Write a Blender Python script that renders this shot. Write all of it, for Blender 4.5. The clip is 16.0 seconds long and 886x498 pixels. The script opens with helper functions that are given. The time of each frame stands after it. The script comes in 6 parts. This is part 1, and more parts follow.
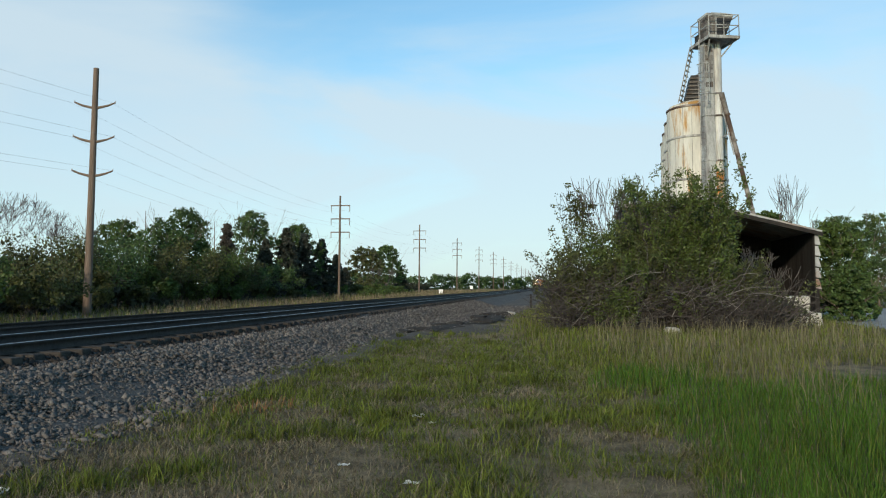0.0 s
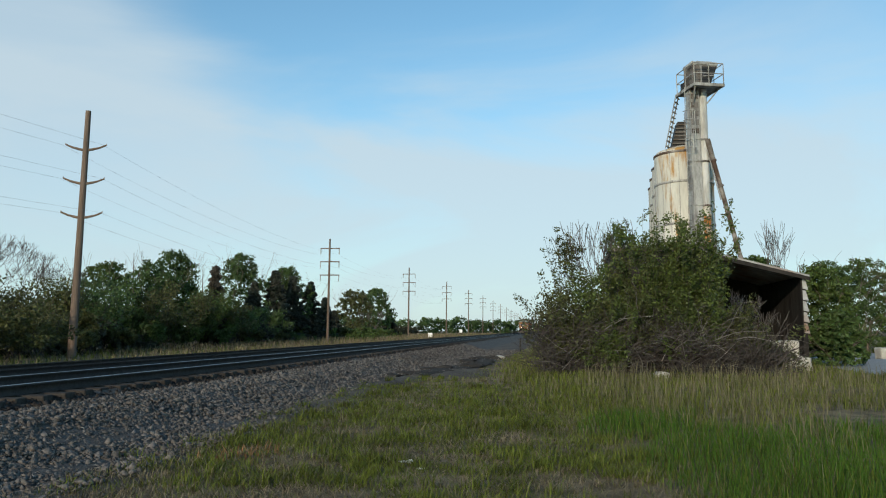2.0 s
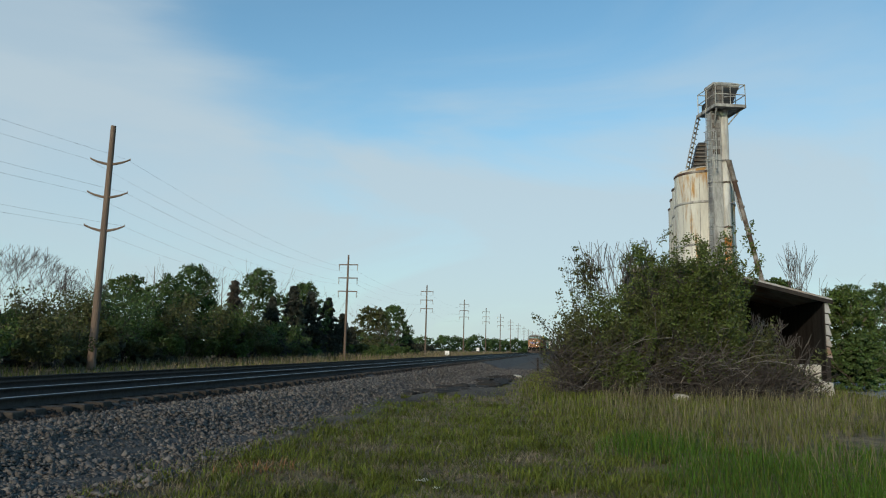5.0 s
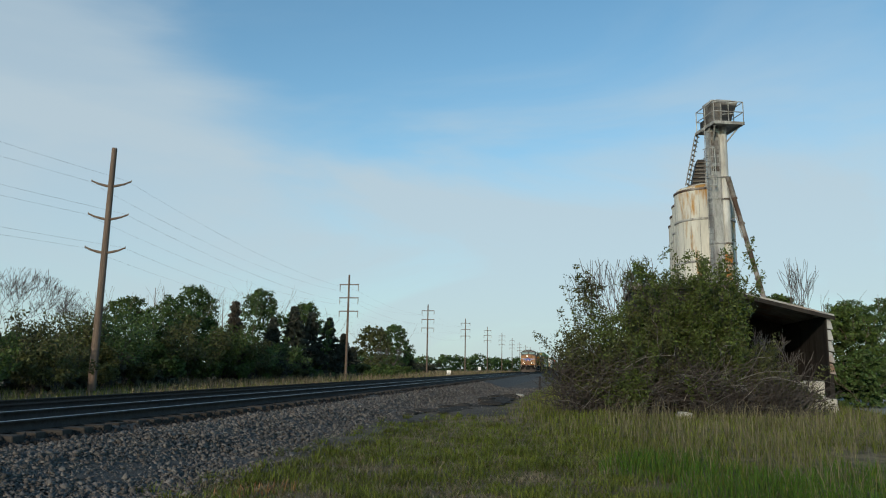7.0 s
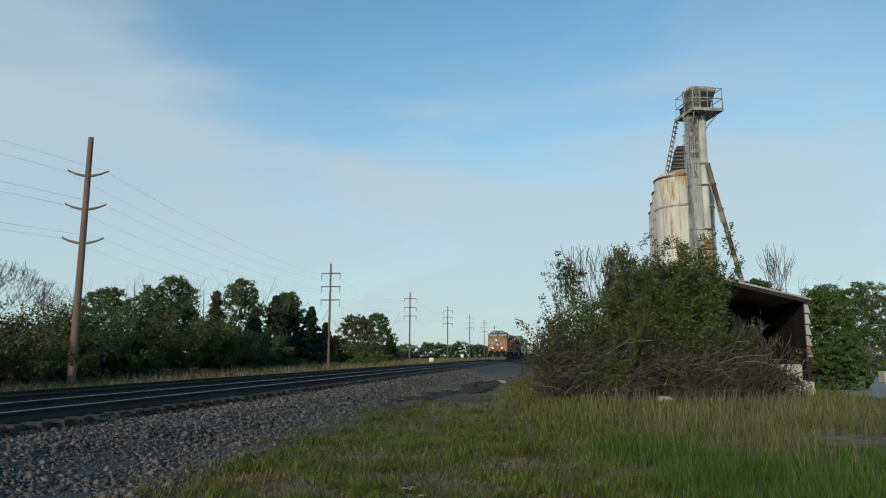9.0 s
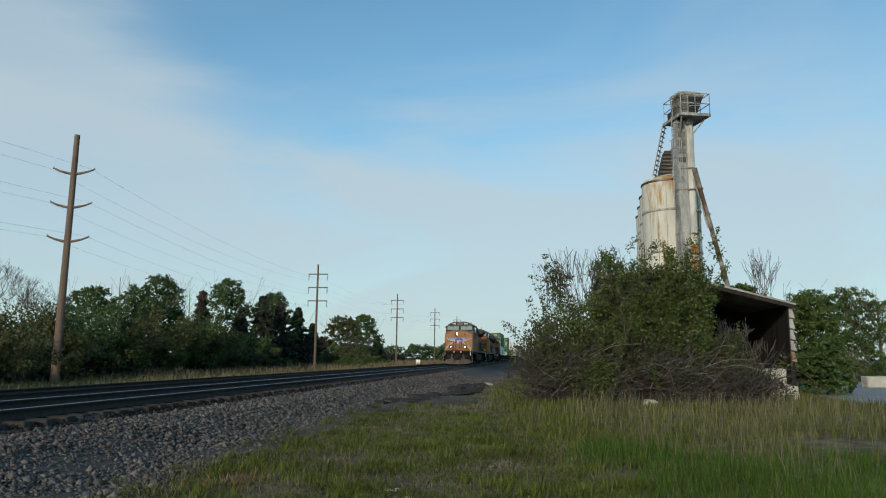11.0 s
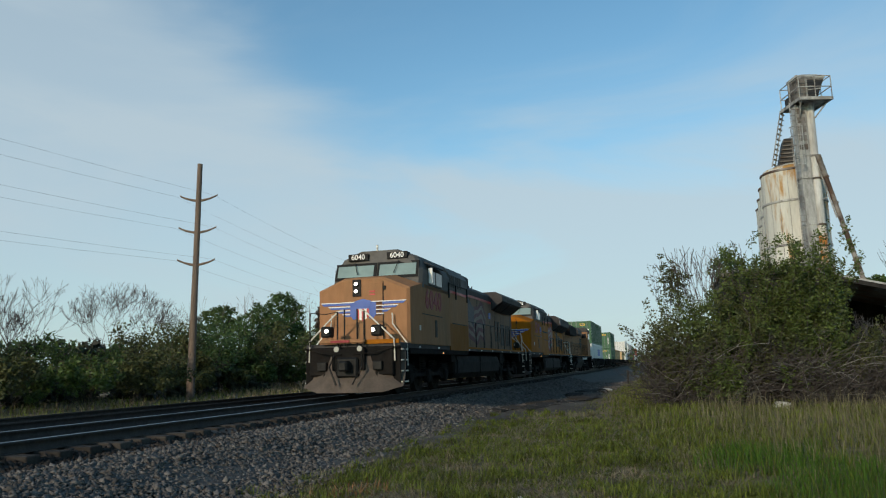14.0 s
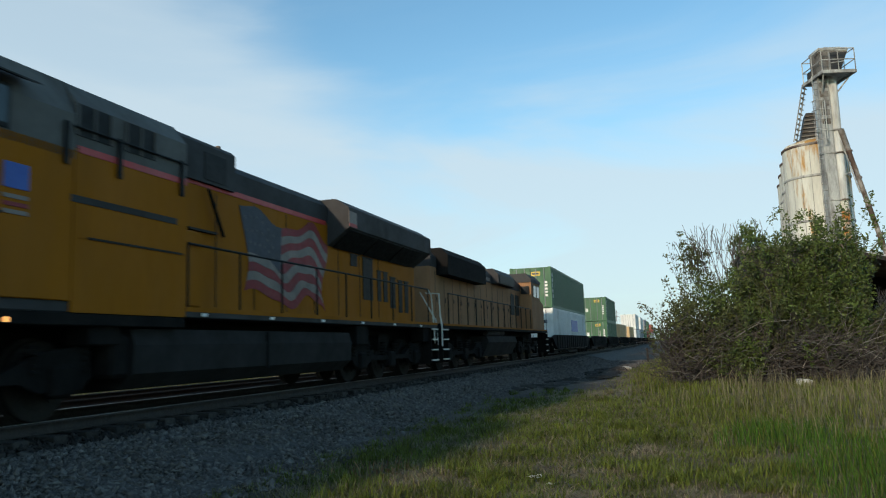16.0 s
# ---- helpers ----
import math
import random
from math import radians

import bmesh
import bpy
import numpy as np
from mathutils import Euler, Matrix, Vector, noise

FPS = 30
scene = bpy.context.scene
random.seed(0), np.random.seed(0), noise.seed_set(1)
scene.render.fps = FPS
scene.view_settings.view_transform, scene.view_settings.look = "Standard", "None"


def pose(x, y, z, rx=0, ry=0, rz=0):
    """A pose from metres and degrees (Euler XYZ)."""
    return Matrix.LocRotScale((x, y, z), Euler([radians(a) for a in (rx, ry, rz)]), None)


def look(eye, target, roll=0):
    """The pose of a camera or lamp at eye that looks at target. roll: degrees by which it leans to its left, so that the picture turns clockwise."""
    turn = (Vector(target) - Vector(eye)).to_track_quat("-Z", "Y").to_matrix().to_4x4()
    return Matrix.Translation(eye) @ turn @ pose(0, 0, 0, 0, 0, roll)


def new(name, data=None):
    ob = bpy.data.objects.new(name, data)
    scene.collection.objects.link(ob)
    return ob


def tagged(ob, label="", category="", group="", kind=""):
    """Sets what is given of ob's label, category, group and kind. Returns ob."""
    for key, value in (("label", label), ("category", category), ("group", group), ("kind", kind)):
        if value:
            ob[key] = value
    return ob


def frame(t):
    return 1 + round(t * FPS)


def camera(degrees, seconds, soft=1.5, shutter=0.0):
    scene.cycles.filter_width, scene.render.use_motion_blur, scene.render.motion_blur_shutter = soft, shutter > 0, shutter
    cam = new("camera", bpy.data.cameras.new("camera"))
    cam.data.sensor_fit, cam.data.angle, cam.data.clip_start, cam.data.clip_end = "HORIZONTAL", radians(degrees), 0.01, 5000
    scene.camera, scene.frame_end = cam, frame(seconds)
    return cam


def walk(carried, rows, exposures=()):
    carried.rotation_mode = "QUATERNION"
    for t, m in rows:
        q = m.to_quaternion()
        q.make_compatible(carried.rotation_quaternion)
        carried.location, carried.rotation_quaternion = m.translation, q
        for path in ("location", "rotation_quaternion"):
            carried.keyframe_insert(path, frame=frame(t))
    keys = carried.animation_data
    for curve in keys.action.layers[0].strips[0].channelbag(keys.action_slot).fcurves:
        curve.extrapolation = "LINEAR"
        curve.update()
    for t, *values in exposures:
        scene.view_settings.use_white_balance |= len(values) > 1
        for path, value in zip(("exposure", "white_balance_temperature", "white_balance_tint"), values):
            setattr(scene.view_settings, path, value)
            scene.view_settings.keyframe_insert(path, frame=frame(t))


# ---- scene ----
# camera: stands beside the track and turns by hand
cam = camera(60.5, 16.0, soft=1.1, shutter=0.14)
EYE = (0.0, 0.0, 1.55)
TURNS = [
    (0.0, 9.22, 2.87, 0.19),
    (0.5, 9.88, 3.32, -0.28),
    (1.0, 9.37, 3.42, -0.99),
    (1.5, 9.18, 4.17, -0.43),
    (2.0, 8.42, 6.13, 0.04),
    (2.5, 9.79, 6.49, 1.01),
    (3.0, 9.71, 6.64, 0.76),
    (3.5, 9.49, 7.26, -0.57),
    (4.0, 9.45, 7.51, -0.45),
    (4.5, 9.51, 6.97, -0.35),
    (5.0, 9.69, 7.46, -0.92),
    (5.2, 9.62, 7.85, -0.45),
    (7.3, 9.90, 8.90, -0.41),
    (7.5, 10.07, 8.63, -0.29),
    (8.0, 9.76, 8.39, 0.07),
    (8.5, 9.14, 8.33, 0.38),
    (9.0, 8.51, 7.98, 0.21),
    (9.2, 8.05, 8.36, 0.04),
    (11.3, 7.52, 7.99, -0.20),
    (11.5, 7.86, 7.69, -0.16),
    (12.0, 9.28, 7.17, -0.42),
    (12.5, 10.04, 7.42, 0.10),
    (13.0, 10.17, 8.26, 0.08),
    (13.5, 12.89, 7.98, 0.52),
    (14.0, 16.13, 8.80, 1.46),
    (14.5, 20.68, 9.07, 1.44),
    (15.0, 19.78, 8.28, 1.41),
    (15.5, 19.23, 7.97, 2.12),
    (16.0, 17.55, 7.32, 1.84),
]
walk(cam, [(t, pose(*EYE, 90 + pitch, roll, yaw)) for t, yaw, pitch, roll in TURNS],
     exposures=[(0.0, 0.12), (1.5, 0.06), (2.5, -0.12), (3.5, -0.18), (9.0, -0.24), (13.0, -0.24), (14.5, -0.20), (15.2, -0.03), (16.0, 0.08)])

# world: evening sky with thin high cloud, low sun behind and to the left
SUN_AZ, SUN_EL = 195.0, 17.0      # degrees clockwise from +y, degrees up


def sky():
    w = bpy.data.worlds.new("world")
    scene.world = w
    w.use_nodes = True
    nt = w.node_tree
    nt.nodes.clear()
    N, L = nt.nodes.new, nt.links.new
    out, bg = N("ShaderNodeOutputWorld"), N("ShaderNodeBackground")
    tex = N("ShaderNodeTexSky")
    tex.sky_type, tex.sun_disc = "NISHITA", False
    tex.sun_elevation, tex.sun_rotation = radians(SUN_EL), radians(SUN_AZ)
    tex.air_density, tex.dust_density, tex.ozone_density = 1.0, 0.6, 2.0
    co, mp = N("ShaderNodeTexCoord"), N("ShaderNodeMapping")
    mp.inputs["Scale"].default_value = (1.2, 0.9, 3.4)
    mp.inputs["Rotation"].default_value = (0.15, 0.45, 0.3)
    n1 = N("ShaderNodeTexNoise")
    n1.inputs["Scale"].default_value, n1.inputs["Detail"].default_value = 1.6, 7
    n1.inputs["Roughness"].default_value, n1.inputs["Distortion"].default_value = 0.52, 0.7
    L(co.outputs["Generated"], mp.inputs["Vector"])
    L(mp.outputs["Vector"], n1.inputs["Vector"])
    sep = N("ShaderNodeSeparateXYZ")
    L(co.outputs["Generated"], sep.inputs[0])
    # a bank of thin cloud: its upper edge lies low ahead and climbs on the sunward side (-x)
    bank = N("ShaderNodeMapRange")
    bank.interpolation_type = "SMOOTHSTEP"
    bank.inputs[1].default_value, bank.inputs[2].default_value = -0.26, -0.66
    bank.inputs[3].default_value, bank.inputs[4].default_value = 0.20, 0.52
    L(sep.outputs["X"], bank.inputs[0])
    below = N("ShaderNodeMath")
    below.operation = "SUBTRACT"
    L(bank.outputs[0], below.inputs[0]), L(sep.outputs["Z"], below.inputs[1])
    frayed = N("ShaderNodeMath")
    frayed.operation, frayed.inputs[1].default_value = "MULTIPLY_ADD", 0.36
    L(n1.outputs["Fac"], frayed.inputs[0]), L(below.outputs[0], frayed.inputs[2])
    veil = N("ShaderNodeMapRange")
    veil.interpolation_type = "SMOOTHSTEP"
    veil.inputs[1].default_value, veil.inputs[2].default_value = 0.03, 0.26
    veil.inputs[3].default_value, veil.inputs[4].default_value = 0.16, 0.86
    L(frayed.outputs[0], veil.inputs[0])
    west = N("ShaderNodeMapRange")
    west.inputs[1].default_value, west.inputs[2].default_value = 0.24, 0.50
    west.inputs[3].default_value, west.inputs[4].default_value = 0.0, -0.14
    L(sep.outputs["Z"], west.inputs[0])
    cl = N("ShaderNodeMapRange")
    cl.interpolation_type = "SMOOTHSTEP"
    cl.inputs[1].default_value, cl.inputs[2].default_value = 0.42, 0.70
    cl.inputs[3].default_value, cl.inputs[4].default_value = 0.0, 0.26
    L(n1.outputs["Fac"], cl.inputs[0])
    a1, a2 = N("ShaderNodeMath"), N("ShaderNodeMath")
    a1.operation = a2.operation = "ADD"
    a2.use_clamp = True
    east = N("ShaderNodeMapRange")
    east.interpolation_type = "SMOOTHSTEP"
    east.inputs[1].default_value, east.inputs[2].default_value = 0.40, 0.85
    east.inputs[3].default_value, east.inputs[4].default_value = 1.0, 0.2
    L(sep.outputs["X"], east.inputs[0])
    thin = N("ShaderNodeMath")
    thin.operation = "MULTIPLY"
    L(veil.outputs[0], thin.inputs[0]), L(east.outputs[0], thin.inputs[1])
    back = N("ShaderNodeMapRange")
    back.interpolation_type = "SMOOTHSTEP"
    back.inputs[1].default_value, back.inputs[2].default_value = -0.35, 0.25
    back.inputs[3].default_value, back.inputs[4].default_value = 0.3, 1.0
    L(sep.outputs["Y"], back.inputs[0])
    thin2 = N("ShaderNodeMath")
    thin2.operation = "MULTIPLY"
    L(thin.outputs[0], thin2.inputs[0]), L(back.outputs[0], thin2.inputs[1])
    L(thin2.outputs[0], a1.inputs[0]), L(west.outputs[0], a1.inputs[1])
    L(a1.outputs[0], a2.inputs[0]), L(cl.outputs[0], a2.inputs[1])
    k = N("ShaderNodeMath")
    k.operation = "MULTIPLY"
    k.inputs[1].default_value = 0.85
    L(a2.outputs[0], k.inputs[0])
    mix = N("ShaderNodeMixRGB")
    mix.inputs[2].default_value = (4.62, 5.52, 6.02, 1)
    L(k.outputs[0], mix.inputs[0])
    tint = N("ShaderNodeMixRGB")
    tint.blend_type = "MULTIPLY"
    tint.inputs[0].default_value = 1.0
    tint.inputs[2].default_value = (0.98, 1.42, 1.42, 1)
    L(tex.outputs[0], tint.inputs[1])
    L(tint.outputs[0], mix.inputs[1])
    L(mix.outputs[0], bg.inputs["Color"])
    bg.inputs["Strength"].default_value = 0.13
    L(bg.outputs[0], out.inputs[0])


sky()
lamp = bpy.data.lights.new("sun", "SUN")
lamp.energy, lamp.angle, lamp.color = 3.1, radians(2.0), (1.0, 0.83, 0.62)
sun = new("sun", lamp)
_a, _e = radians(SUN_AZ), radians(SUN_EL)
sun.matrix_world = look((0, 0, 60), (-math.sin(_a) * math.cos(_e) * 10, -math.cos(_a) * math.cos(_e) * 10, 60 - math.sin(_e) * 10))

# ---------------------------------------------------------------- materials


def mat(name, base, rough=0.8, metal=0.0, vary=0.25, scale=3.0, bump=0.0, bscale=40.0, second=None, mask=(0.5, 0.65), sscale=1.5,
        stretch=(1, 1, 1), island=0.0, obj=0.0, emit=0.0, trans=0.0, gloss=0.5):
    """Two scales of colour variation, an optional second colour in patches, and bump."""
    m = bpy.data.materials.new(name)
    m.use_nodes = True
    nt = m.node_tree
    N, L = nt.nodes.new, nt.links.new
    b = nt.nodes["Principled BSDF"]
    b.inputs["Specular IOR Level"].default_value = gloss
    co = N("ShaderNodeTexCoord")
    mp = N("ShaderNodeMapping")
    mp.inputs["Scale"].default_value = stretch
    L(co.outputs["Object"], mp.inputs["Vector"])

    def noise_tex(s, d=5):
        n = N("ShaderNodeTexNoise")
        n.inputs["Scale"].default_value, n.inputs["Detail"].default_value = s, d
        n.inputs["Roughness"].default_value = 0.6
        L(mp.outputs["Vector"], n.inputs["Vector"])
        return n

    def rng(src, lo, hi, a, c):
        r = N("ShaderNodeMapRange")
        for i, v in enumerate((a, c, lo, hi)):
            r.inputs[i + 1].default_value = v
        L(src, r.inputs[0])
        return r.outputs[0]

    col = N("ShaderNodeRGB")
    col.outputs[0].default_value = (*base, 1)
    c = col.outputs[0]
    if second:
        mx = N("ShaderNodeMixRGB")
        mx.inputs[2].default_value = (*second, 1)
        L(rng(noise_tex(sscale, 8).outputs["Fac"], 0, 1, *mask), mx.inputs[0])
        L(c, mx.inputs[1])
        c = mx.outputs[0]
    for s, amt in ((scale, vary), (scale * 9, vary * 0.6)):
        mul = N("ShaderNodeVectorMath")
        mul.operation = "SCALE"
        L(c, mul.inputs[0])
        L(rng(noise_tex(s).outputs["Fac"], 1 - amt, 1 + amt, 0.3, 0.7), mul.inputs["Scale"])
        c = mul.outputs[0]
    if island or obj:
        src = N("ShaderNodeNewGeometry").outputs["Random Per Island"] if island else N("ShaderNodeObjectInfo").outputs["Random"]
        amt = island or obj
        mul = N("ShaderNodeVectorMath")
        mul.operation = "SCALE"
        L(c, mul.inputs[0])
        L(rng(src, 1 - amt, 1 + amt, 0, 1), mul.inputs["Scale"])
        c = mul.outputs[0]
    L(c, b.inputs["Base Color"])
    b.inputs["Roughness"].default_value, b.inputs["Metallic"].default_value = rough, metal
    L(rng(noise_tex(scale * 3).outputs["Fac"], max(0, rough - 0.12), min(1, rough + 0.12), 0.3, 0.7), b.inputs["Roughness"])
    if bump:
        bp = N("ShaderNodeBump")
        bp.inputs["Strength"].default_value, bp.inputs["Distance"].default_value = bump, 0.02
        L(noise_tex(bscale, 4).outputs["Fac"], bp.inputs["Height"])
        L(bp.outputs[0], b.inputs["Normal"])
    if emit:
        b.inputs["Emission Color"].default_value = (*base, 1)
        b.inputs["Emission Strength"].default_value = emit
    if trans:
        out = nt.nodes["Material Output"]
        tr, ms = N("ShaderNodeBsdfTranslucent"), N("ShaderNodeMixShader")
        ms.inputs[0].default_value = trans
        L(c, tr.inputs["Color"])
        L(b.outputs[0], ms.inputs[1]), L(tr.outputs[0], ms.inputs[2])
        L(ms.outputs[0], out.inputs["Surface"])
    return m


M = dict(
    soil=mat("soil", (0.172, 0.132, 0.078), 0.95, vary=0.5, scale=2.2, bump=1.0, bscale=24, second=(0.115, 0.09, 0.056), mask=(0.44, 0.6), sscale=0.9, gloss=0.2),
    gravel=mat("gravel", (0.10, 0.084, 0.07), 0.95, vary=0.3, scale=2.0, bump=1.0, bscale=30, second=(0.065, 0.056, 0.048), mask=(0.45, 0.62), sscale=0.5, gloss=0.2),
    mud=mat("mud", (0.04, 0.036, 0.032), 0.95, gloss=0.1, vary=0.3, scale=3, bump=0.6, bscale=12),
    asphalt=mat("asphalt", (0.24, 0.25, 0.26), 0.9, vary=0.2, scale=1.0, bump=0.3, bscale=60),
    ballast=mat("ballast", (0.088, 0.08, 0.074), 0.95, vary=0.35, scale=9, bump=1.0, bscale=22, second=(0.07, 0.065, 0.06), mask=(0.42, 0.6), sscale=7, gloss=0.2),
    oily=mat("oily_ballast", (0.022, 0.019, 0.017), 0.9, vary=0.35, scale=5, bump=1.0, bscale=22, second=(0.04, 0.033, 0.028), mask=(0.45, 0.65), sscale=2, gloss=0.2),
    oilystone=mat("oily_stone", (0.034, 0.029, 0.026), 0.9, vary=0.2, scale=14, island=0.5, gloss=0.2),
    stone=mat("stone", (0.118, 0.107, 0.099), 0.9, vary=0.2, scale=14, bump=0.4, bscale=50, island=0.42, gloss=0.2),
    tie=mat("tie_wood", (0.042, 0.037, 0.033), 0.9, vary=0.35, scale=3, bump=0.6, bscale=30, stretch=(0.3, 3, 3), obj=0.35, gloss=0.2),
    railhead=mat("rail_polished", (0.36, 0.35, 0.35), 0.45, 1.0, vary=0.1, scale=3),
    railweb=mat("rail_rust", (0.03, 0.022, 0.018), 0.85, vary=0.3, scale=6, bump=0.3),
    grass=mat("grass_green", (0.098, 0.118, 0.020), 0.75, vary=0.35, scale=0.7, island=0.55, trans=0.25, gloss=0.2),
    lush=mat("grass_lush", (0.058, 0.118, 0.014), 0.7, vary=0.25, scale=0.8, island=0.35, trans=0.3, gloss=0.2),
    dead=mat("grass_dead", (0.175, 0.142, 0.088), 0.9, vary=0.35, scale=1.2, island=0.6, trans=0.1, gloss=0.2),
    russet=mat("weed_russet", (0.19, 0.105, 0.05), 0.9, vary=0.35, scale=2.0, island=0.6, trans=0.15, gloss=0.2),
    dry=mat("grass_dry", (0.155, 0.138, 0.082), 0.85, vary=0.25, scale=0.7, island=0.4, trans=0.2, gloss=0.2),
    leaf=mat("leaf_green", (0.064, 0.102, 0.019), 0.6, vary=0.25, scale=0.5, island=0.45, trans=0.3),
    thick=mat("leaf_thicket", (0.070, 0.098, 0.018), 0.6, vary=0.3, scale=0.6, island=0.5, trans=0.25),
    thick2=mat("leaf_thicket_olive", (0.070, 0.080, 0.022), 0.65, vary=0.3, scale=0.6, island=0.5, trans=0.25),
    leaf2=mat("leaf_deep", (0.054, 0.096, 0.023), 0.6, vary=0.25, scale=0.5, island=0.4, trans=0.2),
    leaf3=mat("leaf_olive", (0.070, 0.078, 0.022), 0.65, vary=0.3, scale=0.5, island=0.45, trans=0.25),
    # backing leaves: deep shade between the shrubs is put into this colour
    shaded_backing=mat("leaf_shaded_backing", (0.034, 0.036, 0.017), 0.75, vary=0.3, scale=0.4, island=0.5),
    needle=mat("needles", (0.022, 0.027, 0.017), 0.7, vary=0.25, scale=0.5, island=0.45),
    needle2=mat("needles_brown", (0.048, 0.040, 0.030), 0.7, vary=0.25, scale=0.5, island=0.45),
    bark=mat("bark", (0.13, 0.105, 0.085), 0.95, vary=0.3, scale=4, bump=0.8, bscale=20),
    greytwig=mat("grey_twig", (0.15, 0.138, 0.128), 0.9, vary=0.3, scale=2, island=0.3),
    twig=mat("twig", (0.045, 0.037, 0.034), 0.9, vary=0.3, scale=2, island=0.3),
    darktwig=mat("dark_twig", (0.085, 0.076, 0.072), 0.9, vary=0.3, scale=2, island=0.3),
    legpaint=mat("leg_paint", (0.50, 0.50, 0.48), 0.75, vary=0.18, scale=1.2, second=(0.30, 0.29, 0.27), mask=(0.5, 0.66), sscale=1.4, stretch=(1.6, 1.6, 0.3)),
    polewood=mat("pole_wood", (0.14, 0.10, 0.075), 0.9, vary=0.35, scale=1.5, bump=0.5, bscale=25, stretch=(3, 3, 0.2)),
    steel=mat("galvanized", (0.36, 0.36, 0.345), 0.75, 0.1, vary=0.3, scale=2, second=(0.15, 0.14, 0.13), mask=(0.5, 0.66), sscale=1.2, stretch=(1.5, 1.5, 0.4)),
    silo=mat("silo_paint", (0.52, 0.51, 0.46), 0.8, vary=0.16, scale=0.8, bump=0.1, second=(0.36, 0.20, 0.06), mask=(0.505, 0.60), sscale=1.25, stretch=(1.7, 1.7, 0.30)),
    headsteel=mat("head_steel", (0.15, 0.14, 0.13), 0.85, vary=0.35, scale=2, bump=0.3, second=(0.075, 0.058, 0.045), mask=(0.46, 0.6), sscale=1.6),
    rust=mat("rust", (0.075, 0.046, 0.034), 0.9, vary=0.35, scale=2, bump=0.4, second=(0.20, 0.18, 0.165), mask=(0.48, 0.58), sscale=1.0),
    # old boards, darkened further to hold the shade under the shed roof
    shadedwood=mat("weathered_shaded_boards", (0.026, 0.023, 0.021), 0.95, vary=0.4, scale=1.2, bump=0.4, stretch=(2, 2, 0.3), gloss=0.2),
    orange=mat("orange_rust", (0.34, 0.13, 0.025), 0.9, vary=0.4, scale=3, bump=0.3, second=(0.5, 0.48, 0.42), mask=(0.44, 0.54), sscale=1.6),
    tin=mat("roof_tin", (0.30, 0.30, 0.30), 0.6, 0.4, vary=0.3, scale=1, second=(0.2, 0.12, 0.08), mask=(0.5, 0.65), sscale=0.8),
    concrete=mat("concrete", (0.42, 0.40, 0.35), 0.95, vary=0.2, scale=2, bump=0.4, second=(0.35, 0.33, 0.28), mask=(0.55, 0.7), sscale=2),
    white=mat("white_paint", (0.75, 0.75, 0.72), 0.6, vary=0.12, scale=2),
    hill=mat("far_woods", (0.06, 0.075, 0.05), 0.95, vary=0.35, scale=0.05),
    black=mat("black_rubber", (0.02, 0.02, 0.021), 0.7, vary=0.3, scale=3),
    wire=mat("wire", (0.16, 0.16, 0.17), 0.6, vary=0.1),
)

# ---------------------------------------------------------------- mesh helpers


def link(name, bm, material, parent=None, label="", smooth=False):
    me = bpy.data.meshes.new(name)
    bm.normal_update()
    bm.to_mesh(me)
    bm.free()
    me.materials.append(material)
    if smooth:
        for p in me.polygons:
            p.use_smooth = True
    ob = new(name, me)
    if parent:
        ob.parent = parent
    if label:
        ob["label"] = label
    return ob


def part(name, bm, material, parent, label="", smooth=False):
    return link(name, bm, material, parent, label, smooth)


def thing(name, label, category, m=None, group="", kind=""):
    ob = new(name)
    ob.empty_display_size = 0.3
    if m is not None:
        ob.matrix_world = m
    return tagged(ob, label, category, group, kind)


def box(bm, x0, x1, y0, y1, z0, z1, bev=0.0):
    vs = [bm.verts.new((x, y, z)) for x in (x0, x1) for y in (y0, y1) for z in (z0, z1)]
    fs = [bm.faces.new([vs[i] for i in f]) for f in ((0, 1, 3, 2), (4, 6, 7, 5), (0, 4, 5, 1), (2, 3, 7, 6), (0, 2, 6, 4), (1, 5, 7, 3))]
    if bev:
        es = list({e for f in fs for e in f.edges})
        bmesh.ops.bevel(bm, geom=es, offset=bev, segments=1, affect="EDGES", profile=0.5)
    return bm


def B(*boxes, bev=0.0):
    bm = bmesh.new()
    for b in boxes:
        box(bm, *b, bev)
    return bm


def rod(bm, p, q, r0, r1=None, seg=6):
    """A tapered rod from p to q, closed at both ends."""
    p, q = Vector(p), Vector(q)
    r1 = r0 if r1 is None else r1
    d = (q - p)
    if d.length < 1e-6:
        return bm
    rot = d.to_track_quat("Z", "Y").to_matrix()
    rings = []
    for c, r in ((p, r0), (q, r1)):
        rings.append([bm.verts.new(c + rot @ Vector((r * math.cos(2 * math.pi * i / seg), r * math.sin(2 * math.pi * i / seg), 0))) for i in range(seg)])
    for i in range(seg):
        bm.faces.new((rings[0][i], rings[0][(i + 1) % seg], rings[1][(i + 1) % seg], rings[1][i]))
    bm.faces.new(rings[0][::-1])
    bm.faces.new(rings[1])
    return bm


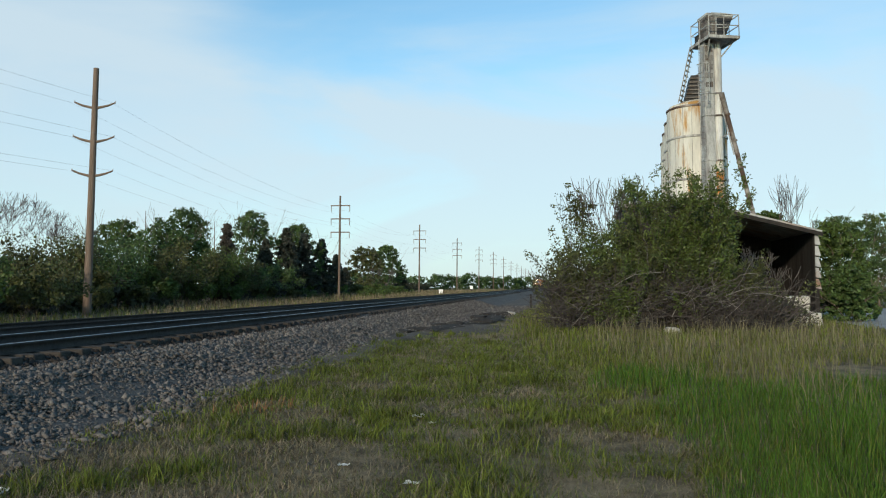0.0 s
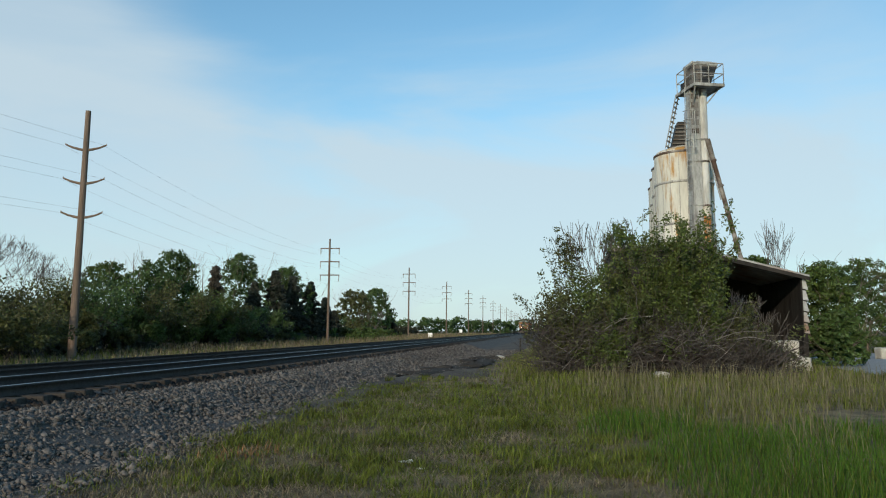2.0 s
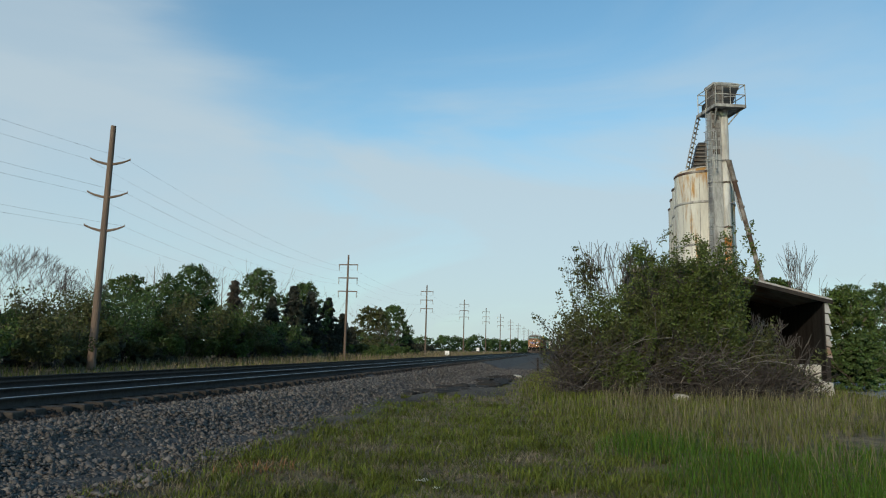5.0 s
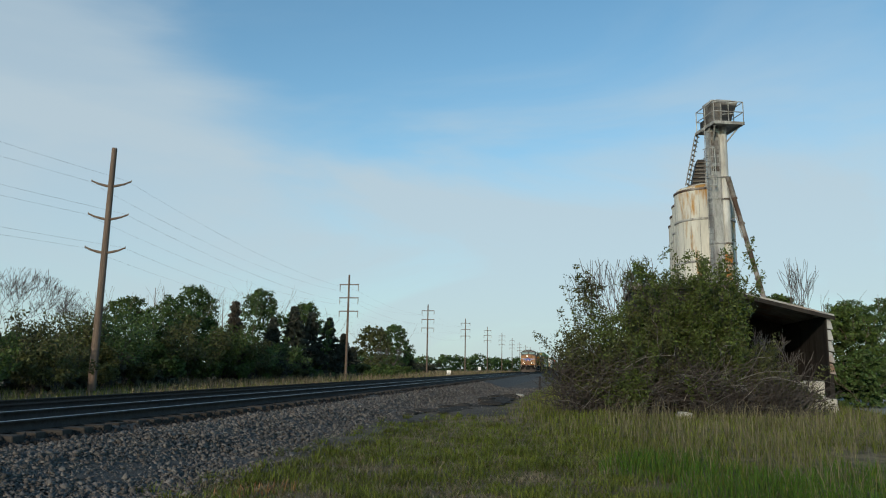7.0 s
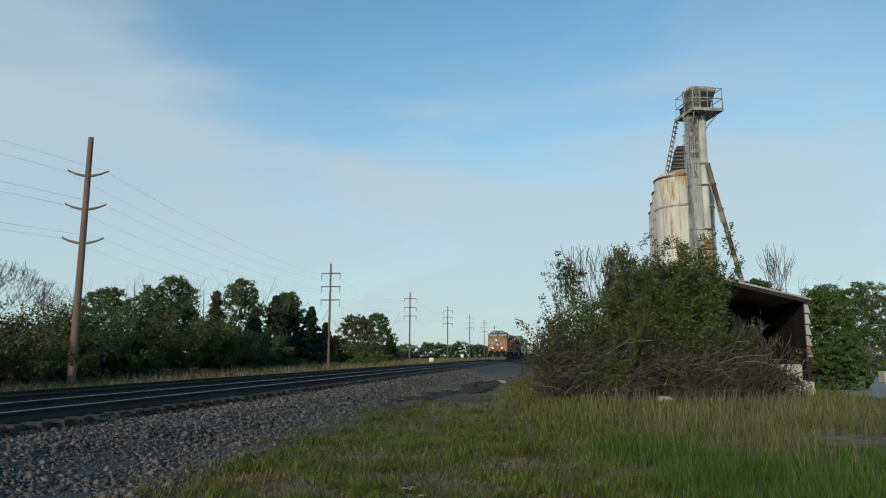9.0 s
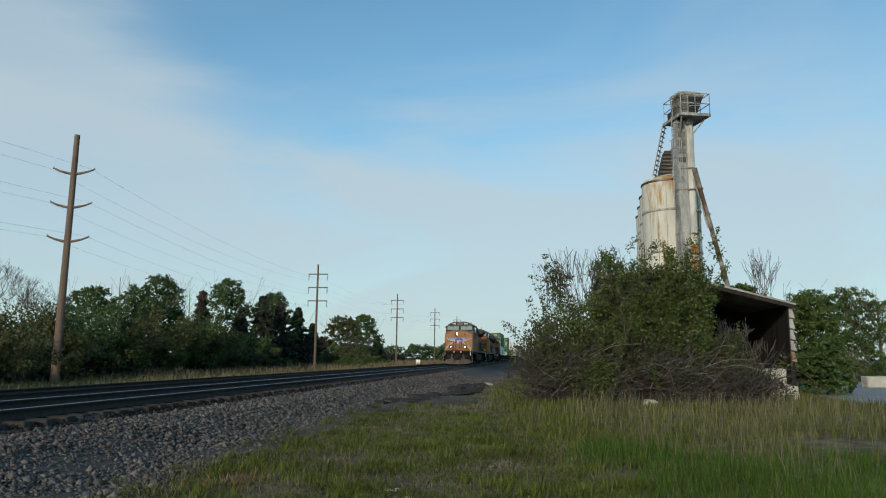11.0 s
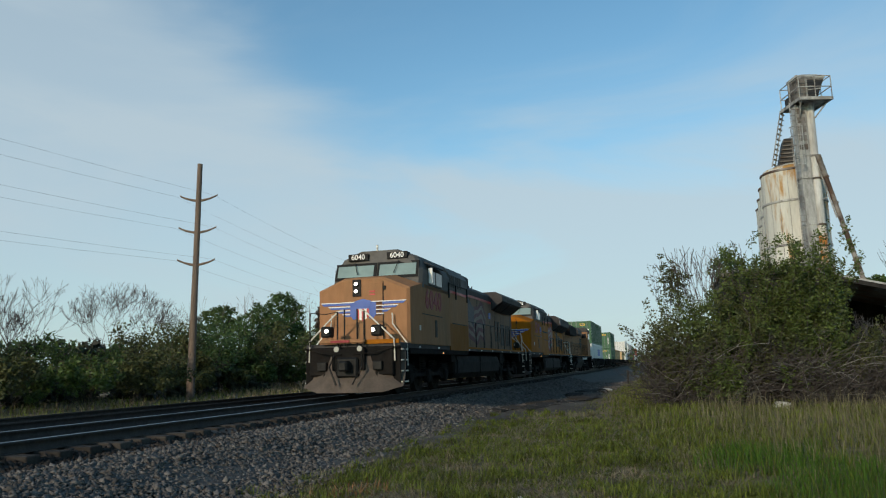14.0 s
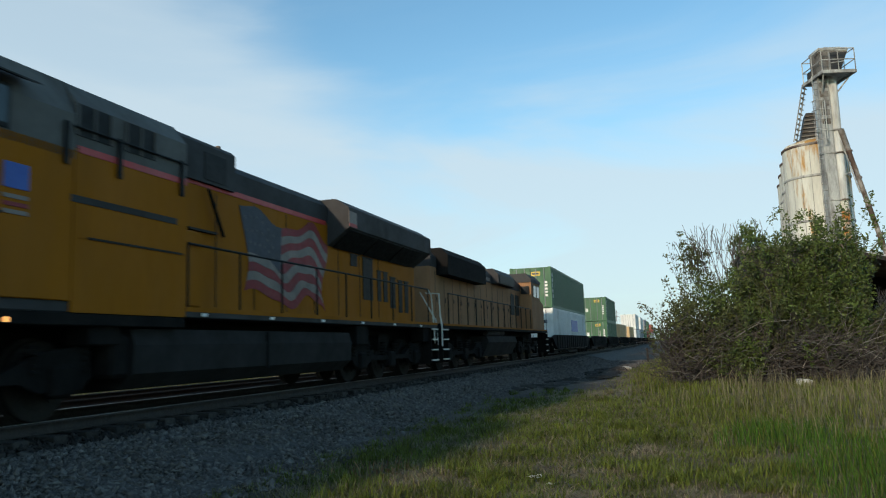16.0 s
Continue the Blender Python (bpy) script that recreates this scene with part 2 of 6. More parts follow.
def pipe(pts, r, seg=6, bm=None):
    """A tube along the points, one closed piece."""
    bm = bm or bmesh.new()
    P = [Vector(p) for p in pts]
    rings = []
    for k, p in enumerate(P):
        d = (P[min(k + 1, len(P) - 1)] - P[max(k - 1, 0)]).normalized()
        up = Vector((0, 0, 1)) if abs(d.z) < 0.9 else Vector((0, 1, 0))
        u = d.cross(up).normalized()
        v = d.cross(u).normalized()
        rings.append([bm.verts.new(p + u * (r * math.cos(2 * math.pi * i / seg)) + v * (r * math.sin(2 * math.pi * i / seg))) for i in range(seg)])
    for a, b in zip(rings, rings[1:]):
        for i in range(seg):
            bm.faces.new((a[i], a[(i + 1) % seg], b[(i + 1) % seg], b[i]))
    bm.faces.new(rings[0][::-1])
    bm.faces.new(rings[-1])
    bmesh.ops.recalc_face_normals(bm, faces=bm.faces)
    return bm


def prism(bm, profile, axis, a, b):
    """Extrudes a closed outline along an axis from a to b. x: outline is (y, z); y: (x, z); z: (x, y)."""
    def P(u, v, w):
        return {"x": (w, u, v), "y": (u, w, v), "z": (u, v, w)}[axis]
    r0 = [bm.verts.new(P(u, v, a)) for u, v in profile]
    r1 = [bm.verts.new(P(u, v, b)) for u, v in profile]
    n = len(profile)
    for i in range(n):
        bm.faces.new((r0[i], r0[(i + 1) % n], r1[(i + 1) % n], r1[i]))
    bm.faces.new(r0[::-1])
    bm.faces.new(r1)
    bmesh.ops.recalc_face_normals(bm, faces=bm.faces)
    return bm


def lathe(bm, profile, seg=32, at=(0, 0)):
    """Turns (radius, z) pairs round the upright axis."""
    rings = []
    for r, z in profile:
        rings.append([bm.verts.new((at[0] + r * math.cos(2 * math.pi * i / seg), at[1] + r * math.sin(2 * math.pi * i / seg), z)) for i in range(seg)])
    for a, b in zip(rings, rings[1:]):
        for i in range(seg):
            bm.faces.new((a[i], a[(i + 1) % seg], b[(i + 1) % seg], b[i]))
    bm.faces.new(rings[0][::-1])
    bm.faces.new(rings[-1])
    return bm


def arrays(name, verts, faces, material, label="", category="", kind="", parent=None):
    """A mesh from number arrays, all faces with the same count of corners."""
    me = bpy.data.meshes.new(name)
    verts, faces = np.asarray(verts, np.float32), np.asarray(faces, np.int32)
    n = faces.shape[1]
    me.vertices.add(len(verts))
    me.vertices.foreach_set("co", verts.ravel())
    me.loops.add(faces.size)
    me.loops.foreach_set("vertex_index", faces.ravel())
    me.polygons.add(len(faces))
    me.polygons.foreach_set("loop_start", np.arange(0, faces.size, n, dtype=np.int32))
    me.polygons.foreach_set("loop_total", np.full(len(faces), n, np.int32))
    me.update(calc_edges=True)
    me.materials.append(material)
    ob = new(name, me)
    if parent:
        ob.parent = parent
    return tagged(ob, label, category, "", kind)


rg = np.random.default_rng(7)
# ---------------------------------------------------------------- ground, ballast, track
RAIL_Z, TRACK_X, FAR_X, FAR_DROP = 0.76, -8.72, -13.4, 0.10


def bend(y):
    """How far the line swings to the left along its length."""
    w = 25.0
    return -0.0105 * w * math.log1p(math.exp(min(50.0, (y - 75.0) / w)))


def ground():
    def axis(near, far, n):
        t = np.linspace(-1, 1, n)
        return np.sign(t) * (near * np.abs(t) + (far - near) * np.abs(t) ** 7)
    xs, ys = axis(60, 2600, 121), axis(80, 2600, 121) + 20
    verts = []
    for y in ys:
        for x in xs:
            d = math.hypot(x, y)
            z = 0.05 * noise.noise((x * 0.25, y * 0.25, 0)) + 0.10 * noise.noise((x * 0.06, y * 0.06, 4))
            z *= max(0.0, min(1.0, (d - 1.0) / 6.0))
            if x < -6:
                z -= 0.15
            verts.append((x, y, z - 0.02))
    n = len(xs)
    faces = [(j * n + i, j * n + i + 1, (j + 1) * n + i + 1, (j + 1) * n + i) for j in range(n - 1) for i in range(n - 1)]
    ob = arrays("ground", verts, faces, M["soil"], "rough field soil with short worn grass", "ground", "structure")
    for p in ob.data.polygons:
        p.use_smooth = True


def strip(name, section, y0, y1, step, material, label, category, kind="structure", rough=0.0, follow=True):
    """A long sheet with the given (x, z) cross-section, following the line."""
    verts, n = [], len(section)
    ys = np.arange(y0, y1 + 0.01, step)
    for y in ys:
        b = bend(y) if follow else 0.0
        for k, (x, z) in enumerate(section):
            j = rough * noise.noise((x * 1.7, y * 0.7, k)) if rough else 0
            edge = 1.0 if k in (0, n - 1) else 0.3
            sink = 0.15 if y in (ys[0], ys[-1]) and follow else 0.0
            verts.append((x + b + 6 * j * edge, y, z + j * 0.35 - sink))
    faces = [(j * n + i, j * n + i + 1, (j + 1) * n + i + 1, (j + 1) * n + i) for j in range(len(ys) - 1) for i in range(n - 1)]
    return arrays(name, verts, faces, material, label, category, kind)


BALLAST = [(-18.6, -0.25), (-16.8, 0.15), (-15.3, 0.44), (-13.4, 0.45), (-11.6, 0.44), (-10.6, 0.53), (-8.7, 0.55), (-7.55, 0.55), (-7.38, 0.485), (-7.0, 0.46), (-6.55, 0.38), (-5.75, 0.12), (-5.2, 0.03), (-4.75, -0.05)]


def track(x, drop, y0, y1, far):
    label = "standard-gauge railway track with wooden ties on grey ballast"
    tr = thing("railway_track", label, "railway track", kind="structure")
    z = RAIL_Z - drop
    ys = list(np.arange(y0, 60, 8.0)) + list(np.arange(60, y1, 5.0))
    for s in (-0.8, 0.8):
        for nm, prof, m, lab in (("rail", [(-0.07, -0.16), (0.07, -0.16), (0.07, -0.145), (0.012, -0.12), (0.012, -0.045), (0.036, -0.035), (0.036, -0.006), (-0.036, -0.006), (-0.036, -0.035), (-0.012, -0.045), (-0.012, -0.12), (-0.07, -0.145)], M["railweb"], "rusty brown steel rail"),
                                 ("rail_top", [(-0.034, -0.0055), (0.034, -0.0055), (0.026, 0.0), (-0.026, 0.0)], M["tie"] if far else M["railhead"], "dull brown running surface" if far else "polished running surface")):
            n = len(prof)
            v = [(x + s + bend(y) + u, y, z + w) for y in ys for u, w in prof]
            f = [(j * n + i, j * n + (i + 1) % n, (j + 1) * n + (i + 1) % n, (j + 1) * n + i) for j in range(len(ys) - 1) for i in range(n)]
            o = arrays(nm, v, f, m, parent=tr)
            o["label"] = lab
    bm = B((-1.3, 1.3, -0.115, 0.115, -0.16, 0.0), bev=0.012)
    for v in bm.verts:
        v.co += Vector((0.02 * noise.noise(v.co * 9), 0.01 * noise.noise(v.co * 7 + Vector((3, 0, 0))), 0))
    me = bpy.data.meshes.new("tie")
    bm.to_mesh(me)
    bm.free()
    me.materials.append(M["tie"])
    pl = bpy.data.meshes.new("tie_plate")
    bm = B((-0.9, -0.7, -0.09, 0.09, 0.0, 0.012), (0.7, 0.9, -0.09, 0.09, 0.0, 0.012))
    bm.to_mesh(pl)
    bm.free()
    pl.materials.append(M["railweb"])
    y, k = y0 + 0.3, 0
    rnd = random.Random(3 if far else 5)
    while y < y1 and k < (230 if far else 290):
        o = new("tie", me)
        o.parent = tr
        o.matrix_local = pose(x + bend(y) + rnd.uniform(-0.05, 0.05), y, z - 0.155 + rnd.uniform(-0.006, 0.006), 0, 0, rnd.uniform(-1.2, 1.2))
        if not far and y < 40:
            q = new("tie_plate", pl)
            q.parent = tr
            q.matrix_local = pose(x + bend(y), y, z - 0.155)
        y += 0.52 + rnd.uniform(-0.03, 0.03)
        k += 1


def stones():
    """Loose crushed stone on the near shoulder, thick near the camera."""
    bv = np.array([(1, 0, 0), (-1, 0, 0), (0, 1, 0), (0, -1, 0), (0, 0, 1), (0, 0, -1)], float)
    bf = np.array([(0, 2, 4), (2, 1, 4), (1, 3, 4), (3, 0, 4), (2, 0, 5), (1, 2, 5), (3, 1, 5), (0, 3, 5)])
    sec = np.array(BALLAST)
    n = 58000
    u = rg.random(n)
    y = 3.0 * np.exp(u * math.log(60 / 3.0))
    edge = lot_edge(y) + 0.35
    x = -7.6 + (edge + 7.6) * rg.random(n)
    keep = rg.random(n) < np.clip((edge - x) / 1.1, 0.15, 1)
    deck = rg.random(n) < 0.12
    x = np.where(deck, rg.uniform(-12.5, -7.4, n), x)
    x, y = x[keep | deck], y[keep | deck]
    z = np.maximum(np.interp(x, sec[:, 0], sec[:, 1]), 0.02)
    n = len(x)
    s = np.clip(rg.lognormal(-3.78, 0.3, n), 0.01, 0.045) * (1 + np.clip(y / 60, 0, 0.8))
    a = rg.normal(size=(n, 3, 3)) * 0.38 + np.eye(3) * np.array([1.15, 0.95, 0.7])
    v = np.einsum("nij,vj->nvi", a, bv) * np.clip(1 + 0.25 * rg.normal(size=(n, len(bv), 1)), 0.6, 1.35) * s[:, None, None]
    bx = np.array([bend(q) for q in y])
    v += np.stack([x + bx, y, z + s * 0.25], -1)[:, None, :]
    for sel, m, lab in ((x > -7.2, M["stone"], "loose grey crushed stone on the track shoulder"), (x <= -7.2, M["oilystone"], "dark oily crushed stone between the rails")):
        k = int(sel.sum())
        f = (bf[None] + (np.arange(k) * len(bv))[:, None, None]).reshape(-1, 3)
        arrays("ballast_stones", v[sel].reshape(-1, 3), f, m, lab, "gravel", "stuff")


def blades(name, pts, height, width, material, label, lean=0.35, plain=False):
    """Upright blades at the given points: two quads each and bent, or one quad where they are small."""
    n = len(pts)
    ang = rg.random(n) * 2 * math.pi
    side = np.stack([np.cos(ang), np.sin(ang), np.zeros(n)], -1) * (width / 2)[:, None]
    out = np.stack([-np.sin(ang), np.cos(ang), np.zeros(n)], -1) * (height * lean * rg.normal(0.6, 0.6, n))[:, None]
    drift = np.stack([rg.normal(0, 0.15, n), rg.normal(0, 0.15, n), np.zeros(n)], -1) * height[:, None]
    up = np.zeros((n, 3))
    up[:, 2] = height
    base = pts
    mid = base + up * 0.55 + out * 0.3 + drift * 0.3
    tip = base + up * rg.uniform(0.85, 1.0, n)[:, None] + out + drift
    v = np.stack([base - side, base + side, mid + side * 0.8, mid - side * 0.8, tip + side * 0.15, tip - side * 0.15], 1)
    if plain:
        v = v[:, [0, 1, 4, 5]]
    q = np.array([[0, 1, 2, 3]] if plain else [[0, 1, 2, 3], [3, 2, 4, 5]])
    f = (q[None] + (np.arange(n) * v.shape[1])[:, None, None]).reshape(-1, 4)
    arrays(name, v.reshape(-1, 3), f, material, label, "grass", "stuff")


def vnoise(x, y, s, o=0.0):
    return np.array([noise.noise((a * s, b * s, o)) for a, b in zip(x, y)])


def lot_edge(y):
    """The edge between gravel and grass beside the track."""
    return np.interp(y, [0, 6, 10, 15, 20, 25, 28, 32, 42, 66, 120], [-4.9, -4.9, -4.85, -5.2, -5.5, -5.4, -4.1, -3.5, -3.2, -2.6, -3.5])


def grasses():
    n = 200000
    r = np.exp(rg.uniform(math.log(3.2), math.log(75), n))
    a = rg.uniform(radians(-52), radians(50), n)
    x, y = r * np.sin(a), r * np.cos(a)
    e = lot_edge(y)
    n1, n2, n3 = vnoise(x, y, 0.55, 1.0), vnoise(x, y, 1.7, 5.0), vnoise(x, y, 0.22, 9.0)
    ok = (x > e + 0.45 * n2 + 0.15 * n1)
    # worn and bare patches in the mown part
    wild = np.clip((x - np.interp(y, [0, 5, 9, 13, 20, 30], [1.0, 0.6, 0.45, 0.1, -1.2, -2.6]) + 0.5 * n1) / 0.9, 0, 1)
    pn = vnoise(x, y, 0.8, 31.0) + 0.55 * vnoise(x, y, 2.4, 35.0) + np.clip((y - 9) * 0.035, -0.05, 0.3)
    pn -= 0.45 * np.clip((8.5 - y) / 2.5, 0, 1) * np.clip((-0.6 - x) / 1.2, 0, 1)
    bare = (wild < 0.3) & (pn < -0.12)
    ok &= ~(bare & (rg.random(n) < 0.8))
    ok &= ~((x > 11.0 + 0.4 * n2) & (y > 27.5) & (y < 55.5))
    ok &= ~((x > 4.4) & (y > 13.2) & (y < 15.6) & (x < 7.5))
    x, y, r, n1, n2, n3, wild = [q[ok] for q in (x, y, r, n1, n2, n3, wild)]
    m = len(x)
    z = np.full(m, -0.03)
    pts = np.stack([x, y, z], -1)
    h = 0.055 + 0.035 * rg.random(m) + wild * (0.13 + 0.14 * n1 + 0.12 * rg.random(m)) * np.clip((y - 2.5) / 3.0, 0.3, 1)
    h = np.clip(h, 0.03, 0.8)
    w = np.clip(0.0036 * (0.5 + r * 0.22), 0.0045, 0.05) * (0.7 + 0.6 * rg.random(m))
    dryish = np.clip((y - 10.5 - 5.0 * n1) / 14.0, 0.05, 0.34) * wild + (1 - wild) * np.clip(0.34 + 0.9 * n3 + 0.5 * np.clip(n1 + 0.6 * n2, 0, 1), 0.08, 0.9)
    k = rg.random(m)
    isdry = k < dryish
    lush = ~isdry & (wild > 0.4) & (y < 14 + 5 * n1) & (rg.random(m) < 0.8)
    green = ~isdry & ~lush
    blades("grass_green", pts[green], h[green], w[green], M["grass"], "short green grass on rough ground")
    blades("grass_lush", pts[lush], h[lush], w[lush], M["lush"], "tall bright green spring grass")
    blades("grass_dry", pts[isdry], h[isdry], w[isdry] * 0.7, M["dry"], "dry straw-coloured grass stalks")
    # flattened thatch over the worn part
    nb = 215000
    r = np.exp(rg.uniform(math.log(2.5), math.log(22), nb))
    a = rg.uniform(radians(-50), radians(34), nb)
    tx, ty = r * np.sin(a), r * np.cos(a)
    tn, tm = vnoise(tx, ty, 0.8, 31.0) + 0.55 * vnoise(tx, ty, 2.4, 35.0) + np.clip((ty - 9) * 0.035, -0.05, 0.3), vnoise(tx, ty, 1.3, 33.0)
    ok = (tx > lot_edge(ty) - 0.1 + 0.3 * tn) & (tx < 2.6) & (rg.random(nb) < 0.85 + 0.7 * tm)
    tx, ty, tn, r = tx[ok], ty[ok], tn[ok], r[ok]
    pts = np.stack([tx, ty, np.full(len(tx), -0.004)], -1)
    th = 0.030 + 0.05 * rg.random(len(tx))
    tw = np.clip(0.0048 * (0.6 + r * 0.2), 0.006, 0.028)
    brown = rg.random(len(tx)) < np.clip(0.46 - 1.7 * tn - 0.03 * (r - 6) + 0.35 * (tx < -2.2) * (r < 8), 0.10, 0.92)
    blades("thatch_dry", pts[brown], th[brown], tw[brown], M["dead"], "flattened dead straw on worn ground", 2.6, True)
    blades("thatch_green", pts[~brown], th[~brown] * 1.25, tw[~brown], M["grass"], "short trodden green grass", 1.2, True)
    # pebbles trodden into the worn part
    npb = 900
    px_, py_ = rg.uniform(-4.8, 1.2, npb), 3.0 + 9.0 * rg.random(npb) ** 1.6
    ok = px_ > lot_edge(py_)
    px_, py_ = px_[ok], py_[ok]
    ps = rg.uniform(0.008, 0.022, len(px_))
    octa = np.array([(1, 0, 0), (-1, 0, 0), (0, 1, 0), (0, -1, 0), (0, 0, 1), (0, 0, -1)], float)
    of = np.array([(0, 2, 4), (2, 1, 4), (1, 3, 4), (3, 0, 4), (2, 0, 5), (1, 2, 5), (3, 1, 5), (0, 3, 5)])
    pv = octa[None] * (1 + 0.3 * rg.normal(size=(len(px_), 6, 1))) * ps[:, None, None] + np.stack([px_, py_, ps * 0.4], -1)[:, None, :]
    arrays("pebbles", pv.reshape(-1, 3), (of[None] + (np.arange(len(px_)) * 6)[:, None, None]).reshape(-1, 3), M["stone"], "small grey pebbles trodden into bare soil", "pebbles", "stuff")
    # tufts in the worn part
    nt = 2600
    r = np.exp(rg.uniform(math.log(3.3), math.log(26), nt))
    a = rg.uniform(radians(-50), radians(18), nt)
    cx, cy = r * np.sin(a), r * np.cos(a)
    cn = vnoise(cx, cy, 0.8, 31.0)
    ok = (cx > lot_edge(cy) - 0.25 + 0.3 * cn) & (cn > -0.06 + 0.3 * ((cy < 7.5) & (cx < -1.0))) & (cx < 1.4)
    cx, cy, cn = cx[ok], cy[ok], cn[ok]
    k = np.repeat(np.arange(len(cx)), 22)
    off = rg.normal(0, 0.05, (len(k), 2)) * (1 + 1.2 * np.clip(cn[k], 0, 1))[:, None]
    pts = np.stack([cx[k] + off[:, 0], cy[k] + off[:, 1], np.full(len(k), -0.03)], -1)
    hh = (0.085 + 0.10 * rg.random(len(k))) * (0.8 + 0.6 * rg.random(len(cx)))[k]
    ww = 0.006 + 0.0007 * cy[k]
    straw = rg.random(len(cx))[k] < 0.22
    blades("grass_tufts", pts[~straw], hh[~straw], ww[~straw], M["grass"], "small green tufts of grass and weeds", 0.9)
    blades("straw_tufts", pts[straw], hh[straw] * 0.9, ww[straw], M["dry"], "small tufts of dead straw", 1.3)
    # long straw stalks standing over the green, and last year's pale stems
    ns = 2600
    sy = 6.0 + 20.0 * rg.random(ns) ** 0.8
    sx = sy * np.tan(rg.uniform(radians(2), radians(27), ns))
    sn = vnoise(sx, sy, 0.5, 41.0) + 0.03 * (sy - 13)
    ok = (sn > 0.02) & (sx > np.interp(sy, [5, 12, 20, 27], [2.4, 1.6, 0.6, -0.5]))
    sx, sy = sx[ok], sy[ok]
    pts = np.stack([sx, sy, np.full(len(sx), -0.03)], -1)
    blades("grass_stalks", pts, rg.uniform(0.35, 0.8, len(sx)), 0.004 + 0.0005 * sy, M["dry"], "long pale straw stalks standing in the grass", 0.30)
    # a clump of russet weed at the gravel edge
    k = rg.normal(0, 1, (110, 2))
    pts = np.stack([-3.85 + 0.22 * k[:, 0], 9.35 + 0.35 * k[:, 1], np.full(110, -0.02)], -1)
    blades("russet_weed", pts, rg.uniform(0.05, 0.16, 110), np.full(110, 0.016), M["russet"], "russet dry weed at the edge of the gravel", 0.9)
    # the verge on the other side of the line
    n = 40000
    y = 8.0 * np.exp(rg.random(n) * math.log(260 / 8.0))
    x = np.array([bend(q) for q in y]) - 17.4 - 24 * rg.random(n) ** 1.5
    keep = rg.random(n) < np.clip((y - 6) / 60, 0.3, 1)
    x, y = x[keep], y[keep]
    n = len(x)
    s = vnoise(x, y, 0.12, 2.0)
    pts = np.stack([x, y, np.where(x > -18.6, -0.1, -0.2)], -1)
    h = (0.45 + 0.4 * rg.random(n) + 0.3 * s) * np.clip(y / 70, 0.7, 1.35)
    w = 0.012 + y * 0.0007
    d = rg.random(n) < np.clip((y - 12) / 70, 0.16, 0.75) + 0.4 * s
    blades("verge_dry", pts[d], h[d], w[d], M["dead"], "tall tan grass along the far verge", plain=True)
    blades("verge_green", pts[~d], h[~d] * 0.9, w[~d], M["grass"], "tall green grass along the far verge", plain=True)


# ---------------------------------------------------------------- trees and shrubs


def branches(bm, p, d, length, r, level, rnd, tips, spread=0.7, up=0.25):
    """Grows a limb in three crooked pieces and then forks; records the tips."""
    for i in range(3):
        r = max(r, 0.011)
        q = p + d * (length / 3)
        rod(bm, p, q, r, r * 0.8, 5 if r > 0.03 else 3)
        r *= 0.8
        p = q
        d = (d + Vector((rnd.gauss(0, 0.16), rnd.gauss(0, 0.16), rnd.gauss(0, 0.1) + up * 0.1))).normalized()
        if level <= 1:
            tips.append(p.copy())
    if level <= 0:
        tips.append(p)
        return
    for i in range(rnd.choice((2, 3, 3))):
        nd = (d + Vector((rnd.gauss(0, spread), rnd.gauss(0, spread), rnd.gauss(up, spread * 0.6)))).normalized()
        branches(bm, p, nd, length * rnd.uniform(0.6, 0.85), r * 0.75, level - 1, rnd, tips, spread, up)


def leafage(name, centres, radius, count, size, material, parent, label="", flat=0.8):
    """Small two-triangle leaves scattered round the given points."""
    c = np.array([t[:] for t in centres])
    k = rg.integers(0, len(c), count)
    d = rg.normal(size=(count, 3))
    d /= np.linalg.norm(d, axis=1)[:, None]
    pos = c[k] + d * (radius * rg.random(count) ** 0.5)[:, None] * np.array([1, 1, flat])
    u = rg.normal(size=(count, 3))
    u /= np.linalg.norm(u, axis=1)[:, None]
    w = np.cross(u, rg.normal(size=(count, 3)))
    w /= np.linalg.norm(w, axis=1)[:, None]
    s = size * rg.uniform(0.6, 1.4, count)[:, None]
    v = np.stack([pos - u * s, pos + w * s * 0.45, pos + u * s, pos - w * s * 0.45], 1)
    f = np.arange(count * 4).reshape(-1, 4)
    o = arrays(name, v.reshape(-1, 3), f, material, parent=parent)
    if label:
        o["label"] = label
    return o


def taper(f):
    """How wide a crown is at a share of its height."""
    return 1.12 * math.sqrt(max(0.04, 1 - ((f - 0.42) / 0.60) ** 2))


